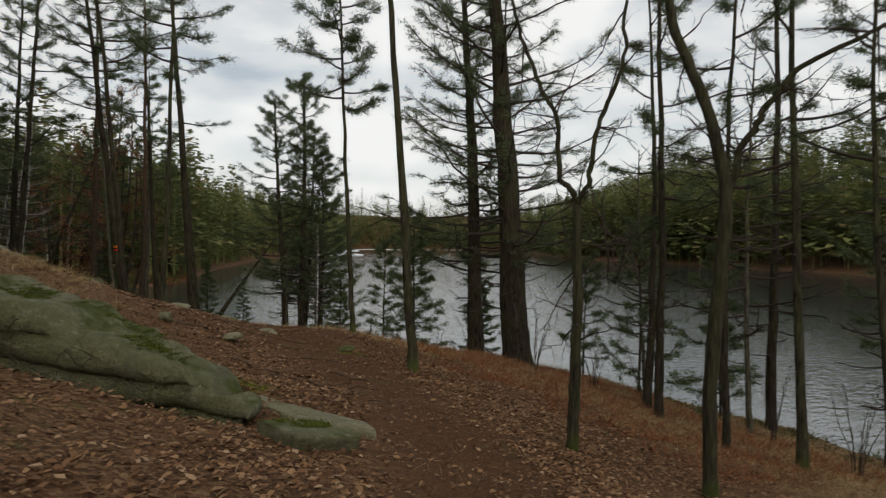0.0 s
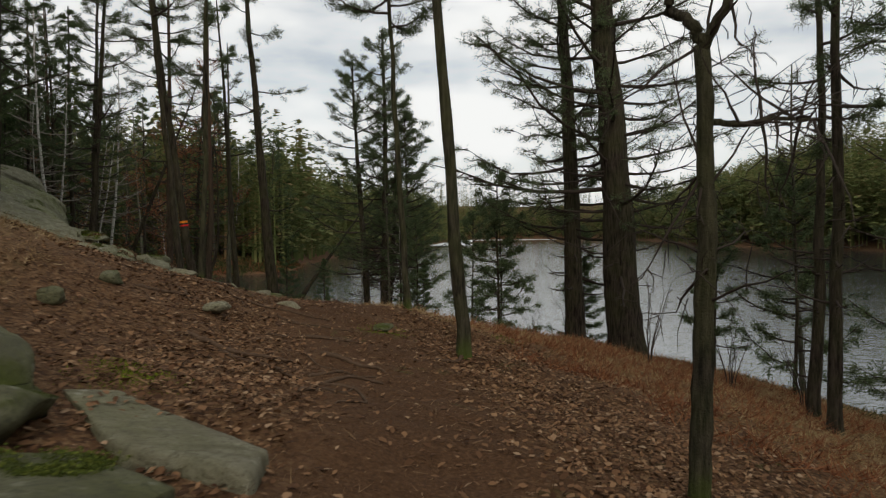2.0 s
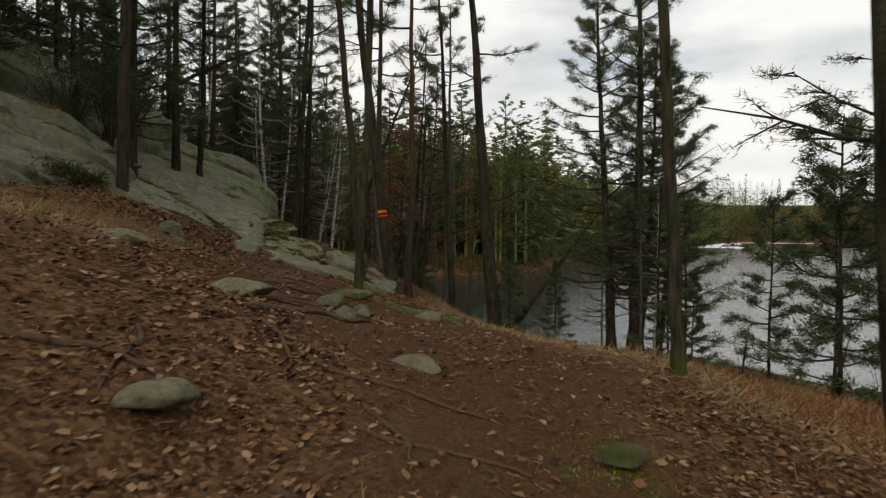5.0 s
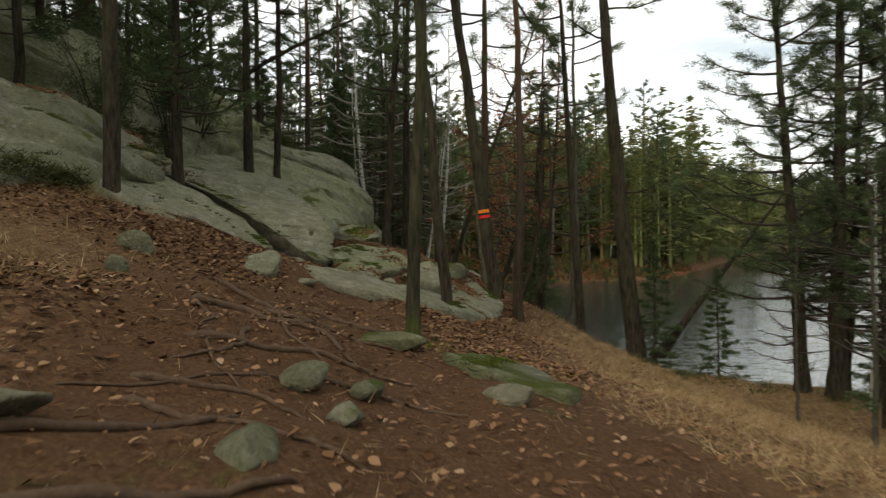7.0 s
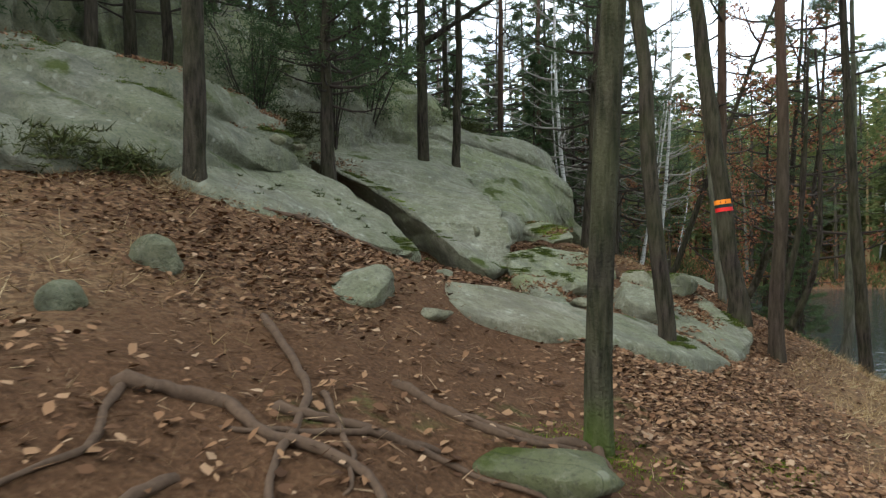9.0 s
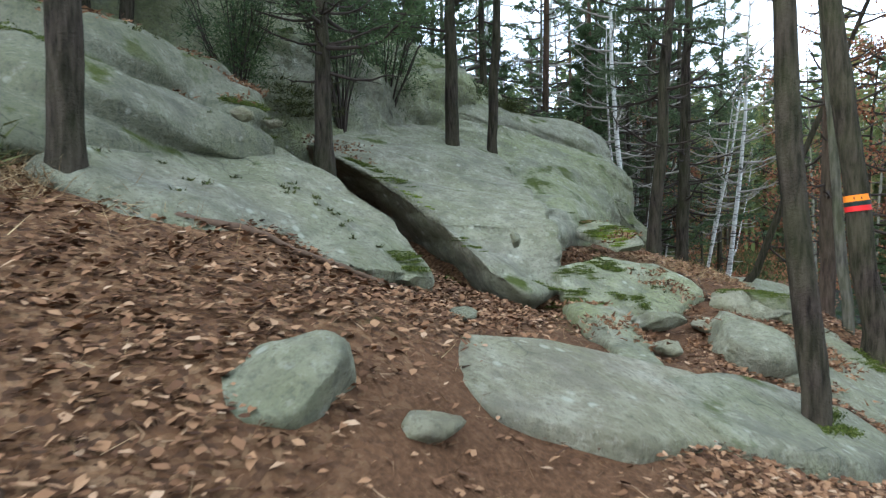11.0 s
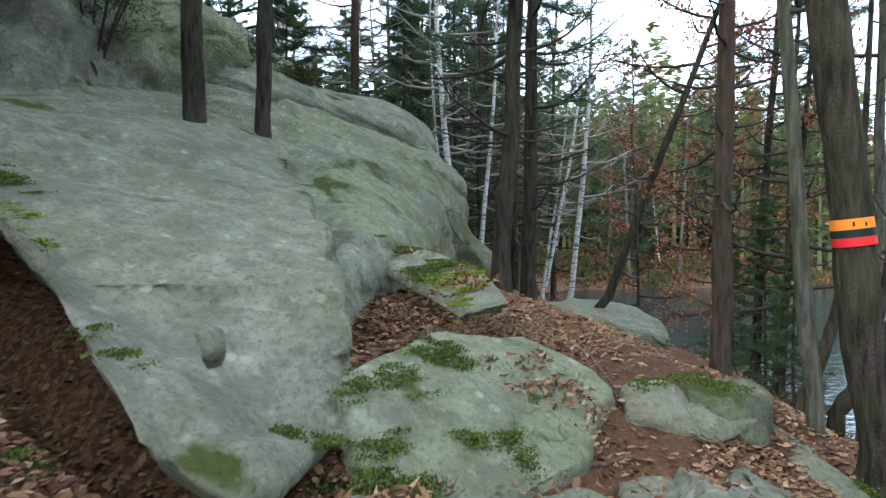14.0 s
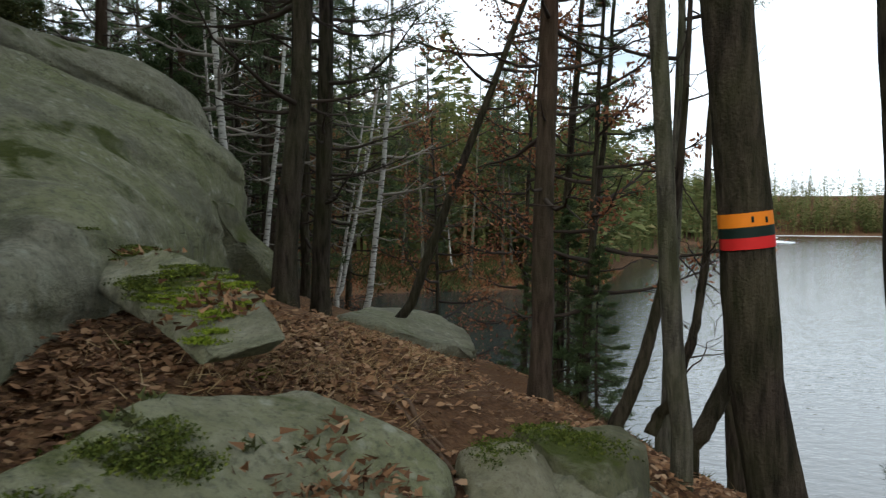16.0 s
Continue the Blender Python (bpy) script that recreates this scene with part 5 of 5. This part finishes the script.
def leaf_litter(count, seed):
    rng = np.random.default_rng(seed)
    k = rng.uniform(0, len(TRACK) - 1.6, count * 3)
    c = np.stack([np.interp(k, np.arange(len(TRACK)), TRACK[:, i]) for i in range(2)], 1) + rng.normal(0, 1, (count * 3, 2)) * rng.choice([1.0, 2.2, 3.6], (count * 3, 1))
    t = track_distance(c[:, 0], c[:, 1])
    p3 = np.column_stack([c, np.zeros(len(c))])
    heap = lumps(p3, 44, 0.7)
    keep = rng.uniform(0, 1, len(c)) < np.clip((0.05 + 0.8 * smooth(0.5, 1.5, t - wide_trail(c[:, 1]))) * (1 + 0.5 * heap), 0.012, 1) * (1 - 0.6 * straw_cover(c[:, 0], c[:, 1]))
    keep &= shore_distance(c[:, 0], c[:, 1]) > 0.3
    trodden = smooth(0.2, -0.4, c[:, 0] - np.interp(c[:, 1], TRACK[:, 1], TRACK[:, 0])) * smooth(5.5, 3.5, np.abs(c[:, 1] + 1.5))
    keep &= rng.uniform(0, 1, len(c)) > 0.5 * trodden
    c = c[keep][:count]
    n = len(c)
    z = height(c[:, 0], c[:, 1]) + relief(c[:, 0], c[:, 1]) + 0.008 + rng.uniform(0, 0.026, n)
    a = rng.uniform(0, 6.28, n)
    size = rng.uniform(0.011, 0.036, n)
    tilt = rng.normal(0, 0.25, (n, 2))
    u = np.stack([np.cos(a), np.sin(a), tilt[:, 0]], 1) * size[:, None]
    w = np.stack([-np.sin(a), np.cos(a), tilt[:, 1]], 1) * size[:, None] * rng.uniform(0.45, 0.75, (n, 1))
    o = np.column_stack([c, z])
    curl = np.array([0, 0, 1.0]) * size[:, None] * rng.uniform(0.05, 0.35, (n, 1))
    v = np.stack([o - u, o - 0.35 * u - w + curl, o + 0.15 * u - w * 0.75 + curl * 0.6, o + u + curl * 0.4, o + 0.3 * u + w + curl, o - 0.4 * u + w * 0.8 + curl * 0.8], 1).reshape(-1, 3)
    f = (np.arange(n)[:, None, None] * 6 + np.array([[0, 1, 2, 5], [5, 2, 3, 4]])[None]).reshape(-1, 4)
    tagged(new("leaf_litter", flat_mesh("leaf_litter", v, f, M_LEAF)), "fallen brown oak leaves strewn over the slope", "leaves", kind="stuff")


leaf_litter(125000, 61)


def tufts(name, label, spots, mat, per, length, width, spread, seed, category="grass", up=1.0):
    """Blades in tufts at the given places, as one object."""
    rng = np.random.default_rng(seed)
    spots = np.asarray(spots, float)
    c = np.repeat(spots, per, 0)
    c[:, :2] += rng.normal(0, spread, (len(c), 2))
    z = height(c[:, 0], c[:, 1]) + relief(c[:, 0], c[:, 1]) - 0.015 if spots.shape[1] == 2 else c[:, 2]
    c = np.column_stack([c[:, :2], z])
    d = unit(rng.normal(size=c.shape) * np.array([1, 1, 0.4]) + np.array([0, 0, up]))
    v, f = blades(c, d, rng.uniform(0.5, 1.2, len(c)) * length, width, rng)
    return tagged(new(name, flat_mesh(name, v, f, mat)), label, category, kind="stuff")


def sample(count, box, want, seed):
    rng = np.random.default_rng(seed)
    x, y = rng.uniform(box[0], box[1], count * 20), rng.uniform(box[2], box[3], count * 20)
    k = (rng.uniform(0, 1, len(x)) < want(x, y)) & (shore_distance(x, y) > 0.15)
    return np.column_stack([x[k], y[k]])[:count]


tufts("dry_grass", "straw-coloured dead grass on the bank", sample(9500, (-7, 10, -9, 20), lambda x, y: straw_cover(x, y) * smooth(0.5, 1.2, track_distance(x, y)), 62), M_STRAW, 18, 0.2, 0.0045, 0.07, 63, up=0.35)
tufts("slope_grass", "sparse dead grass among the leaves", sample(380, (-6.5, 4, -9, 17), lambda x, y: smooth(0.5, 1.0, track_distance(x, y)) * smooth(3.5, 1.5, track_distance(x, y)), 64), M_STRAW, 9, 0.13, 0.002, 0.06, 65, up=0.3)
tufts("dead_bracken", "rust-red dead bracken below the trail", sample(900, (1.8, 8.5, -5, 7), lambda x, y: smooth(2.2, 3.4, x) * 0.8, 66), M_FERN, 26, 0.26, 0.007, 0.12, 67, "bracken", 0.45)
tufts("moss_patch", "bright green moss cushions on the forest floor", np.concatenate([np.random.default_rng(68).normal(0, 0.16, (60, 2)) + c for c in ((0.75, 1.5), (3.6, 2.9), (-0.05, 7.6), (0.0, 8.4), (-1.35, 7.9), (-2.3, -2.6), (2.9, 1.9), (-0.6, 8.9))]), M_MOSS_BRIGHT, 40, 0.035, 0.008, 0.06, 69, "moss", 0.9)
tufts("heather", "low dark heather along the cliff top", np.concatenate([np.random.default_rng(70).normal(0, s, (90, 3)) * (1, 1, 0.45) + c for c, s in (((-8.5, 18.6, 4.55), 0.3), ((-9.3, 18.3, 4.65), 0.35), ((-7.85, 19.2, 4.35), 0.16), ((-8.4, 13.6, 3.7), 0.3), ((-5.9, 7.9, 2.42), 0.2), ((-5.75, 8.4, 2.35), 0.13))]), M_HEATH, 14, 0.13, 0.008, 0.06, 71, "heather", 0.6)


tufts("twig_litter", "fallen twigs and needles on the trail", sample(5000, (-6, 4, -9, 17), lambda x, y: smooth(3.2, 0.4, track_distance(x, y)), 72), M_NEEDLE_DRY, 3, 0.11, 0.003, 0.06, 73, "twigs", 0.02).location.z = 0.02
tufts("bank_reeds", "brown withered undergrowth along the cove bank", sample(900, (-16, 14, 46, 66), lambda x, y: (shore_distance(x, y) > 0) * smooth(14, 3, shore_distance(x, y)), 74), M_FERN, 9, 0.5, 0.025, 0.35, 75, up=1.2)
tufts("shore_brush", "dark green undergrowth along the cove bank", sample(900, (-16, 14, 46, 66), lambda x, y: (shore_distance(x, y) > 0.4) * smooth(16, 3, shore_distance(x, y)), 76), M_HEATH, 22, 0.5, 0.05, 0.35, 77, "undergrowth", 0.9)
tufts("lake_brush", "dark low undergrowth at the lake's edge", sample(420, (-3, 10.5, -9, 23), lambda x, y: (shore_distance(x, y) > 0.05) * smooth(2.2, 0.3, shore_distance(x, y)), 78), M_HEATH, 20, 0.22, 0.012, 0.12, 79, "undergrowth", 0.7)


def shrub(label, x, y, z, high, stems, seed, leaf=None, reach=0.25):
    """A bush of several thin stems from one foot."""
    rng = np.random.default_rng(seed)
    root = tagged(new("shrub"), label, "shrub")
    b, tips, ways = Build(), [], []
    for i in range(stems):
        a = rng.uniform(0, 6.28)
        out = np.array([math.cos(a), math.sin(a), 0]) * rng.uniform(0.1, reach * 1.6)
        k = np.linspace(0, 1, 7)[:, None]
        h = high * rng.uniform(0.6, 1)
        pts = k * np.array([0, 0, h]) + out * h * k ** 1.3 + rng.normal(0, 0.02, (7, 3)) * k * h + out * 0.15
        pts[0, 2] = -0.15
        b.tube(pts, 0.006 * high * (1 - 0.8 * k[:, 0]) + 0.0015, 5, False)
        for j in range(9):
            q = rng.integers(2, 7)
            d = unit(out + rng.normal(0, 0.5, 3) + (0, 0, 0.5))
            ln = h * rng.uniform(0.08, 0.25)
            b.tube(pts[q] + d * np.linspace(0, 1, 3)[:, None] * ln + rng.normal(0, 0.01, (3, 3)), (0.004, 0.003, 0.001), 3, False)
            for e in (0.5, 1.0):
                tips.append(pts[q] + d * ln * e)
                ways.append(d)
    tagged(part("stemwork", b.mesh("stemwork", M_TWIG), root), kind="stuff")
    if leaf:
        c = np.repeat(np.array(tips), 14, 0) + rng.normal(0, 0.08, (len(tips) * 14, 3))
        d = unit(np.repeat(np.array(ways), 14, 0) + rng.normal(size=c.shape))
        v, f = blades(c, d, rng.uniform(0.05, 0.12, len(c)), 0.008, rng)
        part("foliage", flat_mesh("foliage", v, f, leaf), root)
    root.matrix_basis = pose(x, y, z)
    return root



def patch(cx, cy, sx, sy, count, seed):
    """Places on the rock in a few close heaps."""
    rng = np.random.default_rng(seed)
    heaps = rng.normal(0, 1, (5, 2)) * (sx, sy)
    return surface(heaps[rng.integers(0, 5, count)] + rng.normal(0, 0.3, (count, 2)) * (sx, sy) + (cx, cy))


tufts("rock_moss", "green moss cushions on the rocks", np.concatenate([patch(*c, 40 + i) for i, c in enumerate((
    (-6.45, 11.2, 0.16, 0.14, 70), (-4.42, 11.0, 0.1, 0.1, 50), (-6.95, 13.25, 0.25, 0.12, 80), (-6.2, 13.1, 0.2, 0.1, 50), (-3.95, 13.85, 0.1, 0.08, 60),
    (-4.4, 15.2, 0.22, 0.16, 90), (-4.8, 15.8, 0.15, 0.15, 50), (-2.3, 15.15, 0.3, 0.2, 70), (-1.5, 14.8, 0.15, 0.12, 50), (-0.6, 7.5, 0.15, 0.2, 60),
    (-1.75, 11.9, 0.1, 0.25, 60), (-3.3, -3.2, 0.35, 0.3, 90), (-4.4, -2.2, 0.4, 0.3, 90), (-2.5, -4.6, 0.12, 0.1, 40), (-5.2, 12.1, 0.3, 0.2, 60), (-4.0, 13.2, 0.1, 0.16, 60), (-3.5, 13.3, 0.09, 0.1, 40), (-4.1, 12.8, 0.1, 0.1, 40), (-3.75, 12.8, 0.12, 0.1, 50), (-7.6, 9.3, 0.4, 0.6, 90)))]),
      M_MOSS, 60, 0.013, 0.008, 0.035, 140, "moss", 0.9)
tufts("rock_litter", "brown leaves and grass caught in rock hollows", np.concatenate([patch(*c, 60 + i) for i, c in enumerate((
    (-6.9, 11.5, 0.3, 0.3, 90), (-6.1, 11.9, 0.5, 0.22, 110), (-7.6, 8.6, 0.5, 0.8, 120), (-8.6, 10.2, 0.6, 0.5, 100), (-7.0, 9.7, 0.2, 0.6, 60), (-4.35, 14.75, 0.2, 0.25, 90),
    (-4.5, 16.4, 0.2, 0.4, 90), (-3.9, 15.0, 0.3, 0.3, 90), (-7.9, 13.2, 0.4, 0.3, 80), (-3.2, 12.1, 0.3, 0.45, 110), (-3.5, 14.3, 0.3, 0.25, 70), (-1.8, 14.0, 0.3, 0.6, 80), (-2.2, 13.4, 0.4, 0.5, 90)))]),
      M_LEAF, 7, 0.06, 0.013, 0.06, 141, "leaves", 0.15)
tufts("ledge_moss", "yellow-green moss cushions along the stone ledge", np.concatenate([patch(-4.3, 15.1, 0.16, 0.14, 70, 95), patch(-3.9, 14.7, 0.1, 0.09, 50, 96), patch(-5.9, 12.9, 0.3, 0.06, 50, 97)]), M_MOSS_BRIGHT, 60, 0.013, 0.007, 0.03, 143, "moss", 0.9)
tufts("rock_fern", "small dark ferns in the slab's cracks", np.concatenate([patch(*c, 80 + i) for i, c in enumerate((
    (-5.6, 9.6, 0.35, 0.3, 7), (-5.3, 10.4, 0.4, 0.35, 9), (-5.0, 10.9, 0.3, 0.2, 5), (-5.9, 10.6, 0.25, 0.3, 6), (-3.75, 13.95, 0.14, 0.12, 7), (-3.5, 14.1, 0.12, 0.12, 6), (-7.2, 10.2, 0.3, 0.5, 12)))]),
      M_HEATH, 12, 0.045, 0.009, 0.02, 142, "fern", 0.9)

shrub("spreading juniper with many bare lower stems", -8.9, 16.3, 3.7, 3.2, 26, 82, M_SPRUCE, 0.45)
shrub("dark juniper filling a cleft in the rock", -8.2, 12.4, 3.3, 2.1, 20, 84, M_SPRUCE, 0.3)
shrub("multi-stemmed juniper behind the boulder", -8.4, 14.6, 3.5, 2.6, 18, 83, M_SPRUCE, 0.35)
t = tree("pine_tree", "dark pine at the head of the cleft, thick with twigs", "tree", 160, 9, 0.2, M_BARK, (0.02, 0.0), 0.3, 0.14, 0.16, 56, 26, M_SPRUCE, 8, split=True)
t.matrix_basis = pose(-6.95, 12.65, 2.7)
for x, y, z, h in ((-8.6, 9.9, 4.0, 9), (-9.3, 11.6, 4.4, 10), (-9.6, 8.2, 4.2, 8)):
    t = tree("pine_tree", "thin pine growing on the mossy hillside rocks", "tree", int(170 + h), h, 0.17, M_BARK, (0.02, 0.0), 0.4, 0.3, 0.16, 30, 14, M_NEEDLE, 6)
    t.matrix_basis = pose(x, y, z - 0.3)
tufts("ledge_grass", "matted dead grass hanging over the slope's ledge", np.random.default_rng(87).normal(0, 0.42, (170, 2)) * (0.8, 1.0) + (-3.85, 15.3), M_STRAW, 16, 0.2, 0.0035, 0.07, 88, up=0.1)
tufts("slope_straw", "dry grass and needles matted on the slope", np.random.default_rng(89).normal(0, 0.5, (200, 2)) * (0.6, 1.2) + (-3.5, 16.6), M_STRAW, 14, 0.16, 0.0035, 0.08, 90, up=0.08)
tufts("root_mound", "dead grass mound round the pine's foot", np.random.default_rng(85).normal(0, 0.3, (70, 2)) * (0.8, 1.2) + (-5.5, 8.7), M_STRAW, 22, 0.22, 0.004, 0.07, 86, up=0.25)
for i, (x, y) in enumerate(((6.8, 1.0), (7.6, 0.2), (8.2, -2.5), (6.4, 2.6), (8.7, 8.4), (8.4, 10.2), (7.2, 13.4), (7.4, -4.4))):
    shrub("bare lakeside shrub of thin dark stems", x, y, float(height(x, y)[0]), 1.3 + 0.15 * (i % 5), 7, 90 + i)
for i, (x, y) in enumerate(((-0.6, 21.9), (-0.9, 22.6), (-1.4, 22.9), (2.2, 18.5), (8.3, 7.4), (6.6, 16.6), (3.6, 18.0))):
    k = copy_thing(KINDS[3], Matrix())
    stand(k, x, y, i * 70, 0.45 + 0.1 * (i % 2), 0.05)
